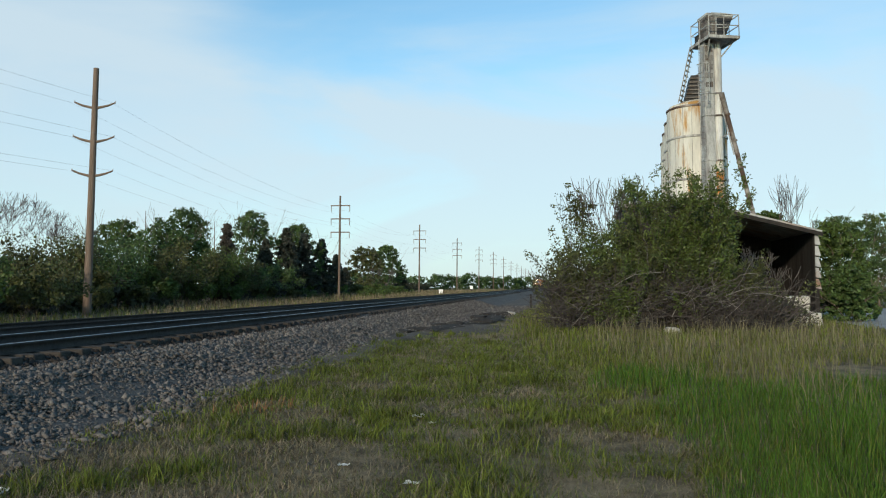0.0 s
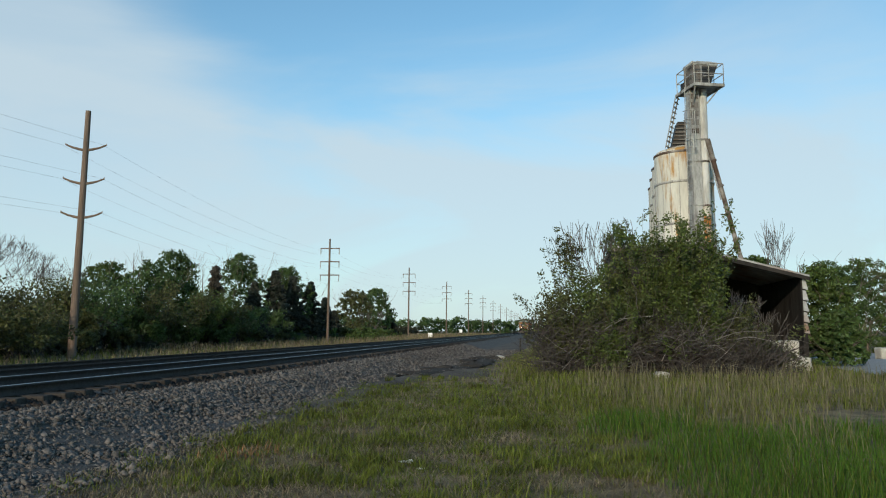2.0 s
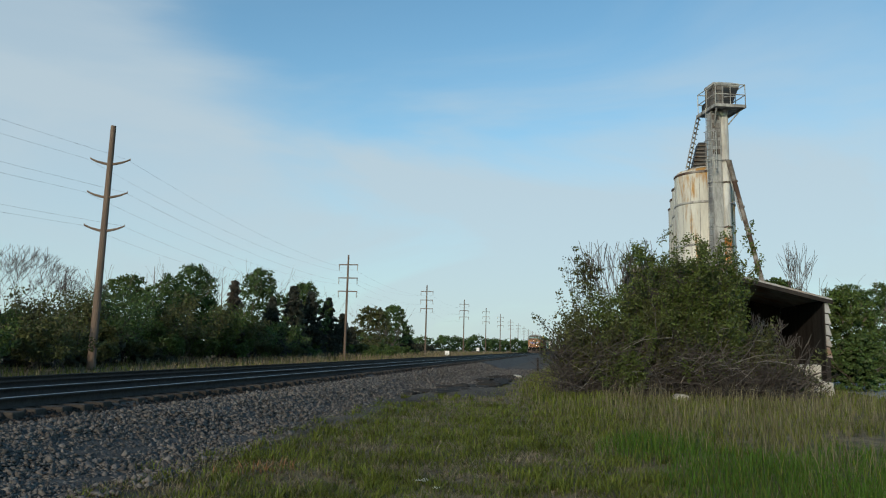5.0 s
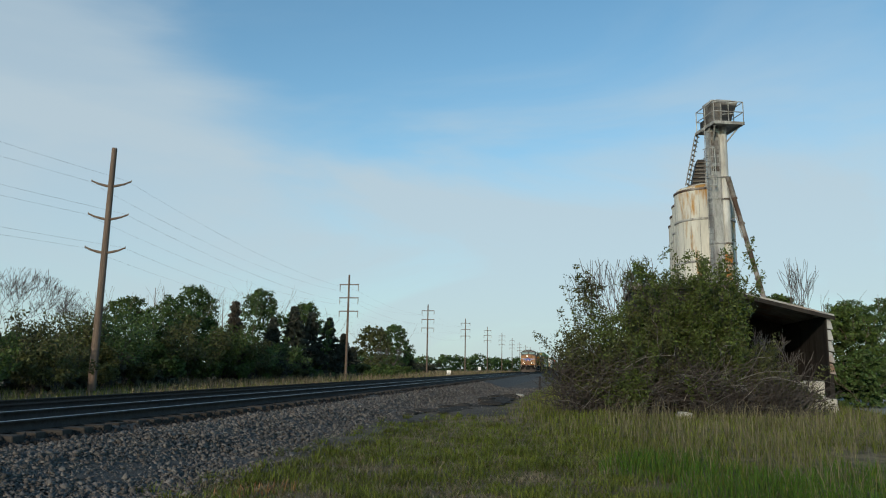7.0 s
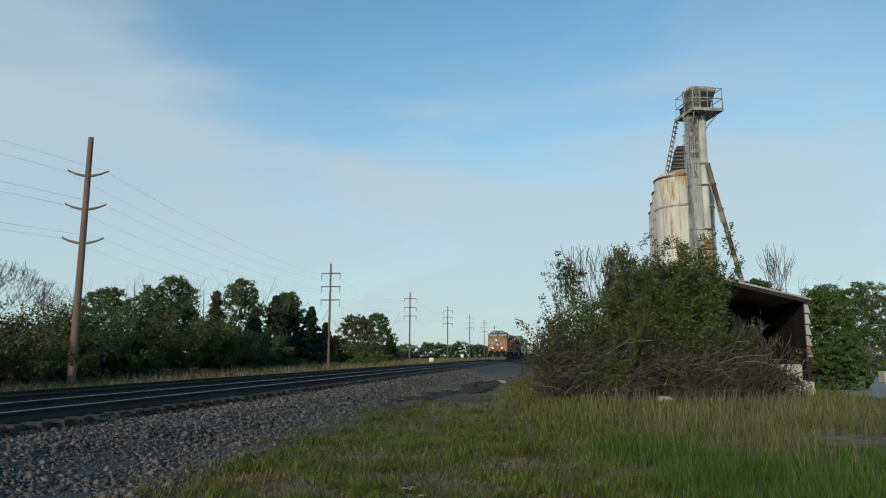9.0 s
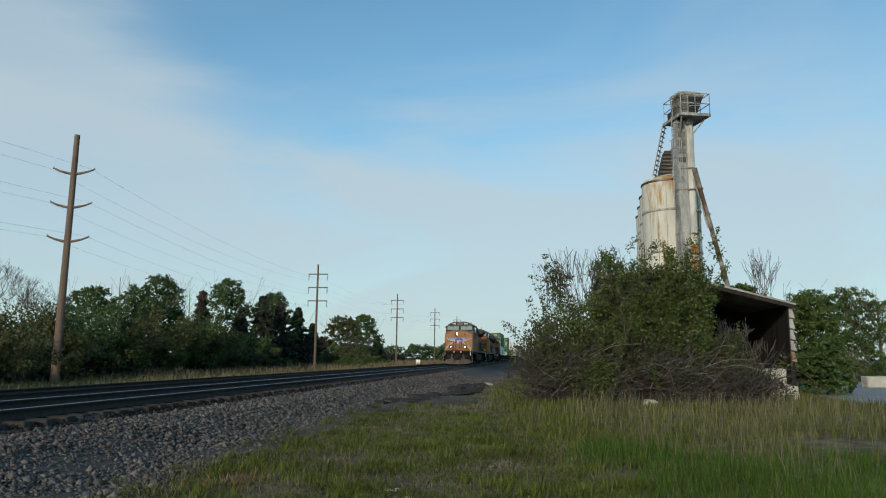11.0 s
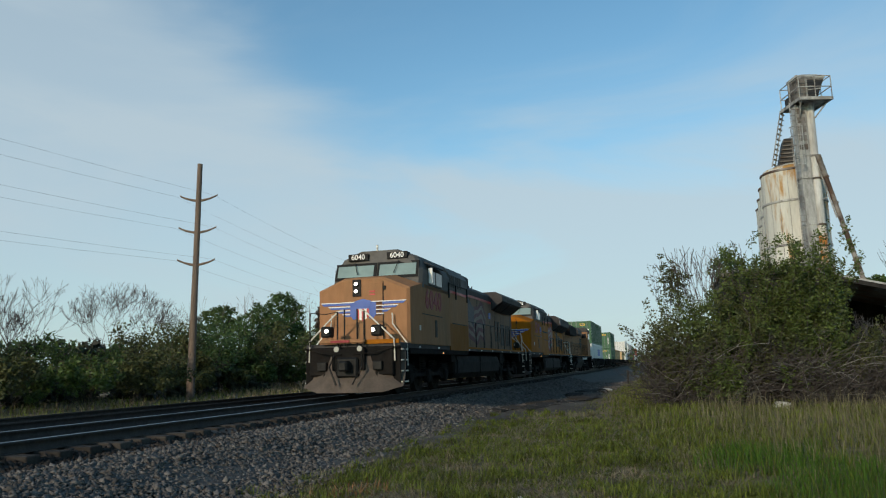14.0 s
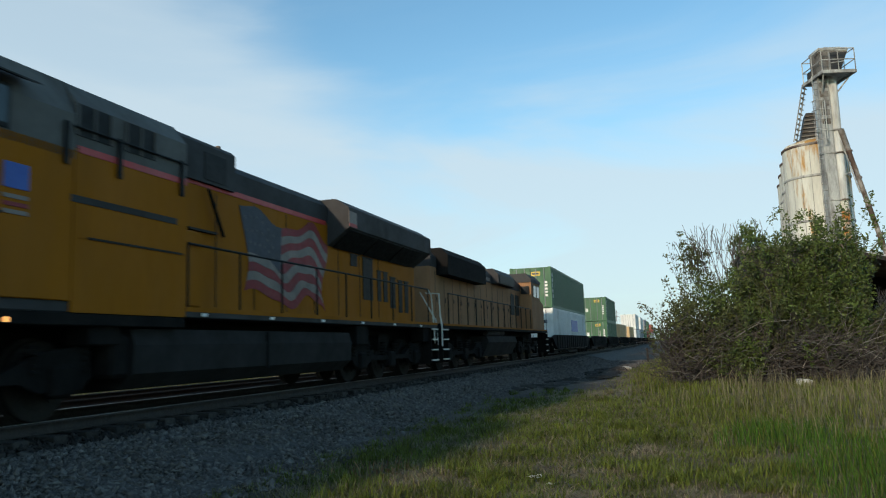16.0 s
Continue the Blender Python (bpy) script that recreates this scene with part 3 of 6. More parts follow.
def broadleaf(x, y, h, w, material, seed, label, n=3600, low=0.25, leaf=0.16, z0=-0.2):
    """A tree with a forked trunk and an uneven crown."""
    rnd = random.Random(seed)
    t = thing("tree", label, "tree", pose(x, y, z0))
    bm, tips = bmesh.new(), []
    base = h * low
    rod(bm, (0, 0, -0.1), (0, 0, base), 0.028 * h * 0.6, 0.02 * h * 0.6, 7)
    for i in range(5):
        a = i * 2.4 + rnd.random()
        d = Vector((math.cos(a) * 0.5 * w / h * 2, math.sin(a) * 0.5 * w / h * 2, 1.0)).normalized()
        branches(bm, Vector((0, 0, base * rnd.uniform(0.5, 1.0))), d, (h - base) * rnd.uniform(0.42, 0.58), 0.012 * h * 0.6, 2, rnd, tips, 0.42, 0.3)
    part("trunk", bm, M["bark"], t)
    zmax = max(p.z for p in tips)
    rmax = sorted(math.hypot(p.x, p.y) for p in tips)[int(len(tips) * 0.93)]
    pts = [Vector((p.x * min(1.6, w * 0.5 / rmax), p.y * min(1.6, w * 0.5 / rmax), p.z * (h * 0.96) / zmax)) for p in tips]
    pts = [Vector((p.x * taper(p.z / h), p.y * taper(p.z / h), p.z)) for p in pts]
    low_pts = [Vector((rnd.gauss(0, w * 0.27), rnd.gauss(0, w * 0.27), rnd.uniform(h * 0.05, h * 0.6))) for _ in range(30)]
    for _ in range(230):
        f, a = 0.1 + 0.9 * rnd.random() ** 0.9, rnd.random() * 6.283
        r = 0.5 * w * taper(f) * math.sqrt(rnd.random()) * (1 + 0.25 * noise.noise((math.cos(a) * 1.3, f * 4, seed * 1.7)))
        low_pts.append(Vector((r * math.cos(a), r * math.sin(a), h * f * rnd.uniform(0.96, 1.0))))
    leafage("crown", pts[::3] + low_pts, h * 0.045, int(n * 2.2), leaf * 0.8, material, t)
    return t


def conifer(x, y, h, w, material, seed, label, n=2600, z0=-0.2):
    rnd = random.Random(seed)
    t = thing("conifer", label, "tree", pose(x, y, z0))
    bm = bmesh.new()
    rod(bm, (0, 0, -0.1), (0, 0, h), 0.014 * h, 0.01, 7)
    cs = []
    z = h * 0.1
    while z < h * 0.98:
        r = w * 0.5 * (1 - z / h) ** 0.95 + 0.05
        for i in range(7):
            a = rnd.random() * 6.283
            L = r * rnd.uniform(0.65, 1.12)
            tip = Vector((math.cos(a) * L, math.sin(a) * L, z - 0.12 * L + rnd.uniform(-0.1, 0.1)))
            rod(bm, (0, 0, z), tip, 0.006 * h * 0.5, 0.01, 3)
            cs += [tip * f + Vector((0, 0, z * (1 - f))) for f in (0.45, 0.75, 1.0)]
        z += h * 0.045
    part("trunk", bm, M["bark"], t)
    leafage("crown", cs, h * 0.018 + 0.16, n * 2, 0.23, material, t, flat=0.6)
    return t


def bare_tree(x, y, h, w, seed, label, z0=-0.2, spread=0.36, levels=4):
    rnd = random.Random(seed)
    t = thing("bare_tree", label, "tree", pose(x, y, z0))
    bm, tips = bmesh.new(), []
    rod(bm, (0, 0, -0.1), (0, 0, h * 0.25), 0.016 * h if levels > 2 else 0.035, 0.012 * h if levels > 2 else 0.025, 6)
    for i in range(5):
        a = i * 2.4 + rnd.random()
        d = Vector((math.cos(a) * w / h, math.sin(a) * w / h, 1.0)).normalized()
        branches(bm, Vector((0, 0, h * 0.25)), d, h * 0.26, 0.009 * h if levels > 2 else 0.013, levels, rnd, tips, spread, 0.35)
    k = h * 0.97 / max(p.z for p in tips)
    for v in bm.verts:
        v.co.z *= k
    part("trunk", bm, M["darktwig"], t)
    return t


def shrub(x, y, h, w, material, seed, label, n=1800, leaf=0.1, stems=7, z0=-0.15, name="shrub", thick=0.022, top=0.0):
    rnd = random.Random(seed)
    t = thing(name, label, "shrub", pose(x, y, z0))
    bm, tips = bmesh.new(), []
    for i in range(stems):
        a = i * 2.4 + rnd.random()
        d = Vector((math.cos(a) * w / h * 0.8, math.sin(a) * w / h * 0.8, 1.0)).normalized()
        branches(bm, Vector((rnd.gauss(0, w * 0.12), rnd.gauss(0, w * 0.12), 0)), d, h * 0.42, thick, 2, rnd, tips, 0.5, 0.2)
    zm = max(p.z for p in tips)
    k = h * 0.98 / zm
    rm = sorted(math.hypot(p.x, p.y) for p in tips)[int(len(tips) * 0.92)]
    q = min(1.3, w * 0.58 / rm)
    for v in bm.verts:
        v.co = Vector((v.co.x * q, v.co.y * q, v.co.z * k))
    tips = [Vector((p.x * q, p.y * q, p.z)) for p in tips]
    part("woody_growth", bm, M["twig"], t)["kind"] = "stuff"
    pts = [Vector((p.x, p.y, p.z * k)) for p in tips if p.z * k > min(top, 0.35 * h)]
    leafage("foliage", pts, (0.06 if name == "thicket" else 0.11) * h + 0.09, n, leaf, material, t)
    return t


def thicket(x, y, h, w, material, seed, n):
    """Upright crowded stems with leafy side shoots, bare and tangled at the foot."""
    rnd = random.Random(seed)
    t = thing("thicket", "overgrown green thicket with tangled grey stems", "shrub", pose(x, y, -0.15))
    bm, tips = bmesh.new(), []
    for i in range(17):
        a, lean = rnd.random() * 6.283, abs(rnd.gauss(0, 0.5)) * w / h
        p = Vector((rnd.gauss(0, w * 0.2), rnd.gauss(0, w * 0.16), 0))
        d = Vector((math.cos(a) * lean, math.sin(a) * lean, 1)).normalized()
        top = h * rnd.uniform(0.74, 1.0) * (1 - 0.3 * min(1.0, lean))
        r, k = rnd.uniform(0.012, 0.024), 7
        for j in range(k):
            q = p + d * (top / k)
            rod(bm, p, q, r * (1 - j / (k + 1)), r * (1 - (j + 1) / (k + 1)), 4 if j < 3 else 3)
            p, d = q, (d + Vector((rnd.gauss(0, 0.15), rnd.gauss(0, 0.15), 0.05))).normalized()
            if p.z > 0.26 * h or p.z > 1.3:
                tips.append(p.copy())
                if rnd.random() < 0.8:
                    e = (d * 0.6 + Vector((rnd.gauss(0, 0.7), rnd.gauss(0, 0.7), rnd.uniform(0.1, 0.7)))).normalized() * rnd.uniform(0.25, 0.7)
                    rod(bm, p, p + e, 0.007, 0.003, 3)
                    tips += [p + e * f for f in (0.35, 0.7, 1.0)]
    k = (h + 0.1) / max(p.z for p in tips)
    for v in bm.verts:
        v.co.z *= k
    tips = [Vector((p.x, p.y, p.z * k)) for p in tips]
    part("woody_growth", bm, M["twig"], t)["kind"] = "stuff"
    leafage("foliage", tips, 0.19, n, 0.055, material, t, flat=1.2)
    return t


def plantings():
    # the wood edge across the line: x, y, height, width
    green = "young green broadleaf tree at the edge of the wood"
    broadleaf(-38, 59.9, 7.6, 5.2, M["leaf"], 11, green, 3600, leaf=0.17)
    broadleaf(-39, 73.5, 10.0, 5.0, M["leaf2"], 12, green, 3600, leaf=0.19)
    broadleaf(-38, 67.0, 8.3, 4.6, M["leaf2"], 13, green, 3000, leaf=0.18)
    broadleaf(-37, 70.5, 7.0, 5.5, M["leaf"], 18, green, 3000, leaf=0.18)
    broadleaf(-39, 90.4, 11.4, 5.2, M["leaf2"], 14, green, 4200, leaf=0.21)
    broadleaf(-38, 104, 10.7, 6.6, M["leaf2"], 15, green, 4200, leaf=0.23)
    broadleaf(-38, 142, 9.6, 6.5, M["leaf3"], 16, green, 3000, leaf=0.27)
    broadleaf(-38, 159, 10.7, 6.8, M["leaf2"], 17, green, 3400, leaf=0.28)
    con = "dark spruce standing in the wood edge"
    conifer(-34.6, 73.8, 8.5, 4.0, M["needle2"], 21, "browning spruce with thin dry needles")
    conifer(-35.4, 86, 7.6, 5.0, M["needle"], 22, con, 3000)
    conifer(-35.4, 93.0, 9.6, 5.6, M["needle"], 23, con, 3400)
    conifer(-35.4, 99.5, 9.3, 6.0, M["needle"], 24, con, 3600)
    conifer(-35.4, 107, 9.0, 6.4, M["needle"], 28, con, 3600)
    conifer(-36.3, 117, 7.1, 5.0, M["needle"], 25, con, 2600)
    conifer(-38, 128, 5.2, 4.5, M["needle"], 27, con, 2200)
    conifer(-36.3, 165, 6.4, 5.0, M["needle"], 26, con, 2200)
    bare = "leafless grey tree with fine upright twigs"
    bare_tree(-39, 47.6, 8.9, 4.0, 31, bare, levels=5)
    bare_tree(-41, 55.6, 8.5, 4.6, 32, bare, levels=5)
    bare_tree(-40, 39.5, 8.6, 5.5, 33, bare)
    for i, y in enumerate((20, 22.5, 25, 27.5, 30, 32.5, 35, 37.5)):
        bare_tree(-38 - (i % 2) * 2, y, 6.4 + (i % 3) * 0.7, 4.2, 34 + i, bare)
    for x, y, h in ((-40, 67.5, 9.2), (-40, 82.0, 9.4)):
        sn = thing("snag", "thin bare dead trunk standing in the wood edge", "tree", pose(x, y, -0.2))
        bm = bmesh.new()
        rod(bm, (0, 0, -0.1), (0.05, 0, h * 0.6), 0.09, 0.06, 6)
        rod(bm, (0.05, 0, h * 0.6), (0.0, 0, h), 0.06, 0.025, 6)
        part("trunk", bm, M["bark"], sn)
    # undergrowth along the wood edge
    rnd = random.Random(9)
    olive = "olive green shrub in the undergrowth beside the line"
    mats = (M["leaf"], M["leaf3"], M["leaf2"], M["leaf3"])
    for i in range(46):
        y = 17 + i * 2.6 + rnd.uniform(-1, 1)
        front = i % 2
        h = rnd.uniform(1.7, 3.0) if front else rnd.uniform(4.2, 5.8)
        if y > 80:
            h *= 0.40
        elif not front:
            h *= 0.8
        x = (-31.8 if y < 48 else -34.2) + rnd.uniform(-1.3, 1.3) if front else -35.8 + rnd.uniform(-1.5, 1.5)
        shrub(x, y, h, h * 1.15, mats[rnd.randrange(4)], 100 + i, olive, 1900 if y < 50 else 1900, 0.10 if y < 50 else 0.15, 6)
    for i, (x, y, h) in enumerate(((-27, 110, 2.2), (-26, 103, 1.6), (-28, 117, 2.0), (-25.5, 96, 1.5), (-27.5, 123, 1.9))):
        shrub(x, y, h, h * 2.2, M["leaf"], 200 + i, olive, 1500, 0.13, 5)
    # olive undergrowth filling the edge near the big pole, and a mauve budding bush
    for i, (x, y, h, w) in enumerate(((-33, 44, 5.2, 5.5), (-34, 52, 5.8, 6.0), (-33, 62, 6.0, 6.0), (-33.5, 69, 5.6, 5.0), (-34, 74, 5.0, 5.0), (-32, 80, 4.2, 5.0), (-29.5, 39, 3.0, 4.6), (-29, 33, 2.8, 4.2), (-29.5, 27, 2.8, 4.0))):
        shrub(x, y, h, w, mats[(i + 1) % 4], 230 + i, olive, 3200, 0.115, 7)
    bare_tree(-33, 134, 5.6, 6.5, 250, "mauve budding bush at the edge of the wood", levels=4)
    # overgrown thicket in front of the shed: x, y, height, width, leaves
    spec = ((-0.1, 28.0, 3.0, 1.5, "thick2"), (0.55, 28.6, 3.7, 1.8, "thick2"), (1.3, 28.4, 4.1, 1.9, "thick"), (2.0, 28.2, 4.1, 1.8, "thick"), (2.75, 28.4, 4.4, 1.8, "thick2"), (3.35, 28.6, 5.6, 1.7, "thick"),
            (3.8, 28.2, 5.9, 1.6, "thick"), (4.35, 28.5, 6.1, 1.6, "thick"), (4.85, 28.2, 5.8, 1.4, "thick"), (5.3, 28.2, 4.9, 1.1, "thick"), (6.0, 27.9, 2.8, 1.4, "thick2"), (6.8, 28.2, 1.9, 1.4, "thick2"), (7.5, 28.6, 1.3, 1.2, "thick2"),
            (0.6, 27.3, 2.6, 1.5, "thick2"), (1.7, 27.2, 2.9, 1.7, "thick"), (2.9, 27.3, 3.0, 1.8, "thick2"), (4.3, 27.3, 3.2, 1.8, "thick"), (1.9, 26.6, 1.7, 0.7, "thick"))
    for i, (x, y, h, w, m) in enumerate(spec):
        thicket(x, y, h, w, M[m], 300 + i, int(1500 + 850 * h))
    broadleaf(3.65, 45.0, 7.6, 2.8, M["leaf2"], 420, "dark green tree rising behind the shed", 2400, 0.25, 0.12)
    # bare shoots growing across the open bay of the shed
    for i, (x, y, h, w) in enumerate(((7.0, 32.8, 3.6, 1.6), (7.8, 32.6, 3.3, 1.4), (8.5, 32.3, 2.6, 1.2))):
        bare_tree(x, y, h, w, 430 + i, "tangled leafless grey shrub in front of the open shed", spread=0.5, levels=2)
    # dead tangle at its foot
    for clump in range(8):
      x0 = -0.55 + clump * 1.0
      tg = thing("brushwood", "brown tangle of dead stems at the foot of the thicket", "brushwood", pose(0, 0, 0))
      bm = bmesh.new()
      for i in range(280):
        p = Vector((x0 + rnd.uniform(-0.1, 1.05), rnd.uniform(26.4, 28.6), 0.0))
        p.z = rnd.uniform(-0.1, 1.5 if p.x < 5 else 0.7)
        d = Vector((rnd.gauss(0, 1), rnd.gauss(0, 0.5), abs(rnd.gauss(0.5, 0.5)))).normalized()
        for k in range(3):
            q = p + d * rnd.uniform(0.25, 0.6)
            rod(bm, p, q, 0.014 - k * 0.003, 0.011 - k * 0.003, 3)
            p, d = q, (d + Vector((rnd.gauss(0, 0.3), rnd.gauss(0, 0.3), rnd.gauss(-0.05, 0.25)))).normalized()
      part("dead_growth", bm, M["twig"], tg)["kind"] = "stuff"
    # long pale stems arching out of the thicket
    for clump in range(6):
        x0 = 0.5 + clump * 0.95
        tg = thing("arching_stems", "pale grey bare stems arching out of the thicket", "brushwood", pose(0, 0, 0))
        bm = bmesh.new()
        for i in range(17):
            p = Vector((x0 + rnd.uniform(-0.3, 1.0), rnd.uniform(26.7, 27.6), rnd.uniform(0.1, 1.5)))
            d = Vector((rnd.gauss(0, 0.8), rnd.gauss(-0.35, 0.3), rnd.uniform(0.2, 1.0))).normalized()
            r = rnd.uniform(0.008, 0.02)
            n = rnd.randrange(4, 7)
            for k in range(n):
                e = p + d * rnd.uniform(0.22, 0.42)
                rod(bm, p, e, r * (1 - k / (n + 1)), r * (1 - (k + 1) / (n + 1)), 4)
                if k > 1 and rnd.random() < 0.7:
                    s = (d + Vector((rnd.gauss(0, 0.6), rnd.gauss(0, 0.4), rnd.gauss(0.1, 0.4)))).normalized()
                    rod(bm, e, e + s * rnd.uniform(0.25, 0.6), r * 0.45, 0.003, 3)
                p, d = e, (d + Vector((rnd.gauss(0, 0.22), rnd.gauss(-0.05, 0.12), rnd.gauss(-0.13, 0.15)))).normalized()
        part("dead_growth", bm, M["greytwig"], tg)["kind"] = "stuff"
    sap = thing("sapling", "thin sapling with sparse new leaves beside the thicket", "tree", pose(0.35, 28.9, -0.1))
    bm, tips = bmesh.new(), []
    for i in range(7):
        a = i * 2.4
        branches(bm, Vector((0.1 * math.cos(a), 0.1 * math.sin(a), 0)), Vector((math.cos(a) * 0.13, math.sin(a) * 0.13, 1)).normalized(), 2.1, 0.016, 2, rnd, tips, 0.2, 0.3)
    k = 5.5 / max(p.z for p in tips)
    for v in bm.verts:
        v.co = Vector((v.co.x * 0.55, v.co.y * 0.55, v.co.z * k))
    part("woody_growth", bm, M["twig"], sap)["kind"] = "stuff"
    leafage("foliage", [Vector((p.x * 0.55, p.y * 0.55, p.z * k)) for p in tips if p.z > 1.2], 0.16, 1500, 0.055, M["thick2"], sap)
    for x, y, h in ((1.3, 29.0, 6.2), (1.8, 29.3, 6.0), (2.75, 29.0, 6.2), (11.6, 42.5, 8.0), (11.9, 42.8, 7.6)):
        bare_tree(x, y, h, 0.5, int(h * 100 + x * 7), "thin leafless sapling with upright twigs", spread=0.22, levels=2)
    # trees beside the shed
    for i, (x, y, h, w) in enumerate(((12.2, 38.0, 4.8, 3.0), (19.0, 57.5, 6.6, 5.6), (21.8, 58, 6.8, 5.8), (10.8, 43.6, 5.8, 3.4), (24.6, 60, 6.0, 6.0), (12.0, 35.4, 2.6, 2.2))):
        broadleaf(x, y, h, w, M["leaf2" if i % 2 else "leaf"], 400 + i, "dense green tree growing beside the shed", 5200, 0.12, 0.11)
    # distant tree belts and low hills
    # the last four belts are added backing, with gap shade in their leaf colour
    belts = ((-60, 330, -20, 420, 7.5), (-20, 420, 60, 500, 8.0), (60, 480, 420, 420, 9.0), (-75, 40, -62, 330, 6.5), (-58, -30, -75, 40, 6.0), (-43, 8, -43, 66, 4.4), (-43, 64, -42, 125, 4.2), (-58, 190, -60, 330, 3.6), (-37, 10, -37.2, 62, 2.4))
    for i, (x0, y0, x1, y1, h) in enumerate(belts):
        L = math.hypot(x1 - x0, y1 - y0)
        cs = []
        for k in range(int(L / 2.2)):
            f = (k + rnd.random()) / (L / 2.2)
            hh = h * (0.65 + 0.5 * abs(noise.noise((k * 0.21, i * 7.0, 0))) + 0.2 * rnd.random())
            for _ in range(6):
                cs.append(Vector((x0 + (x1 - x0) * f + rnd.gauss(0, 1.5), y0 + (y1 - y0) * f + rnd.gauss(0, 1.5), hh * rnd.random() ** 0.7)))
        o = leafage("far_trees", cs, 1.5 if i < 5 else 1.0, 10000, 0.5 if i < 5 else 0.3, M["leaf2"] if i < 5 else M["shaded_backing"], None)
        tagged(o, "distant belt of green trees" if i < 5 else "added dark leaf backing along the wood edge, shade in its colour", "trees", kind="stuff")


# ---------------------------------------------------------------- power line


def pole_far(y, k):
    """A wooden pole with three cross-arms and hanging insulators."""
    x = -30 + bend(y) * 0.5
    t = thing("utility_pole", "grey wooden power pole with three cross-arms and insulators", "utility pole", pose(x, y, -0.2, 0, 0.6, 0), "poles of the power line")
    up = min(0.75 * k, 2.8)        # the poles beyond are taller
    bm = bmesh.new()
    rod(bm, (0, 0, -0.5), (0, 0, 14.1 + up), 0.19, 0.12, 10)
    part("pole", bm, M["polewood"], t)
    for z in (12.8 + up, 11.0 + up, 9.2 + up):
        part("crossarm", B((-1.35, 1.35, 0.12, 0.24, z - 0.07, z + 0.07), bev=0.01), M["polewood"], t)
        for s in (-1.28, 1.28):
            bm = bmesh.new()
            for q in range(5):
                rod(bm, (s, 0.18, z - 0.1 - q * 0.14), (s, 0.18, z - 0.2 - q * 0.14), 0.085, 0.05, 8)
            rod(bm, (s, 0.18, z), (s, 0.18, z - 0.85), 0.03, 0.03, 5)
            part("insulator", bm, M["steel"], t)
    return [(x + s, y, z - 1.05) for z in (12.8 + up, 11.0 + up, 9.2 + up) for s in (-1.28, 1.28)]


def pole_near():
    """The tall leaning pole with three pairs of upswept arms."""
    t = thing("utility_pole", "tall reddish wooden power pole with upswept arms", "utility pole", pose(-30, 44, -0.2, -0.3, 1.0, 0), "poles of the power line")
    bm = bmesh.new()
    rod(bm, (0, 0, -0.5), (0, 0, 8), 0.27, 0.21, 14)
    rod(bm, (0, 0, 8), (0, 0, 15.9), 0.21, 0.17, 14)
    part("pole", bm, M["polewood"], t)
    tips = []
    for z in (13.35, 11.15, 8.95):
        for s in (-1, 1):
            bm = bmesh.new()
            dx, dy = 0.885, 0.15
            pts = [(0, 0, z - 0.05), (s * 0.45 * dx, s * 0.45 * dy, z + 0.02), (s * 0.95 * dx, s * 0.95 * dy, z + 0.13), (s * 1.45 * dx, s * 1.45 * dy, z + 0.32)]
            for (p, q, r) in zip(pts, pts[1:], (0.1, 0.085, 0.065)):
                rod(bm, p, q, r, r * 0.8, 8)
            part("arm", bm, M["polewood"], t)
            bm = bmesh.new()
            e = pts[-1]
            rod(bm, (e[0], e[1], e[2] - 0.02), (e[0], e[1], e[2] + 0.1), 0.05, 0.03, 6)
            part("insulator", bm, M["steel"], t)
            tips.append((-30 + e[0], 44 + e[1], e[2] - 0.2))
    return tips


def wire(a, b, sag):
    bm = bmesh.new()
    pts = [(a[0] + (b[0] - a[0]) * f, a[1] + (b[1] - a[1]) * f, a[2] + (b[2] - a[2]) * f - sag * 4 * f * (1 - f)) for f in np.linspace(0, 1, 13)]
    pipe(pts, 0.005, 4, bm)
    tagged(link("wire", bm, M["wire"]), "thin grey overhead power wire", "wire", "wires of the power line")


def power_line():
    prev = pole_near()
    for p in prev:
        wire((p[0] - 4, -60, p[2] + 0.5), p, 1.6)
    for k in range(13):
        tips = pole_far(98.6 + 57.6 * k, k)
        if k < 3:
            for a, b in zip(prev, tips):
                wire(a, b, 1.0)
        prev = tips
    # a service pole seen at the end of the lot
    t = thing("utility_pole", "small wooden service pole beyond the lot", "utility pole", pose(24.5, 60, -0.1))
    bm = bmesh.new()
    rod(bm, (0, 0, -0.3), (0, 0, 5.6), 0.12, 0.09, 8)
    part("pole", bm, M["polewood"], t)
    part("crossarm", B((-0.7, 0.7, -0.15, -0.09, 5.1, 5.22)), M["polewood"], t)


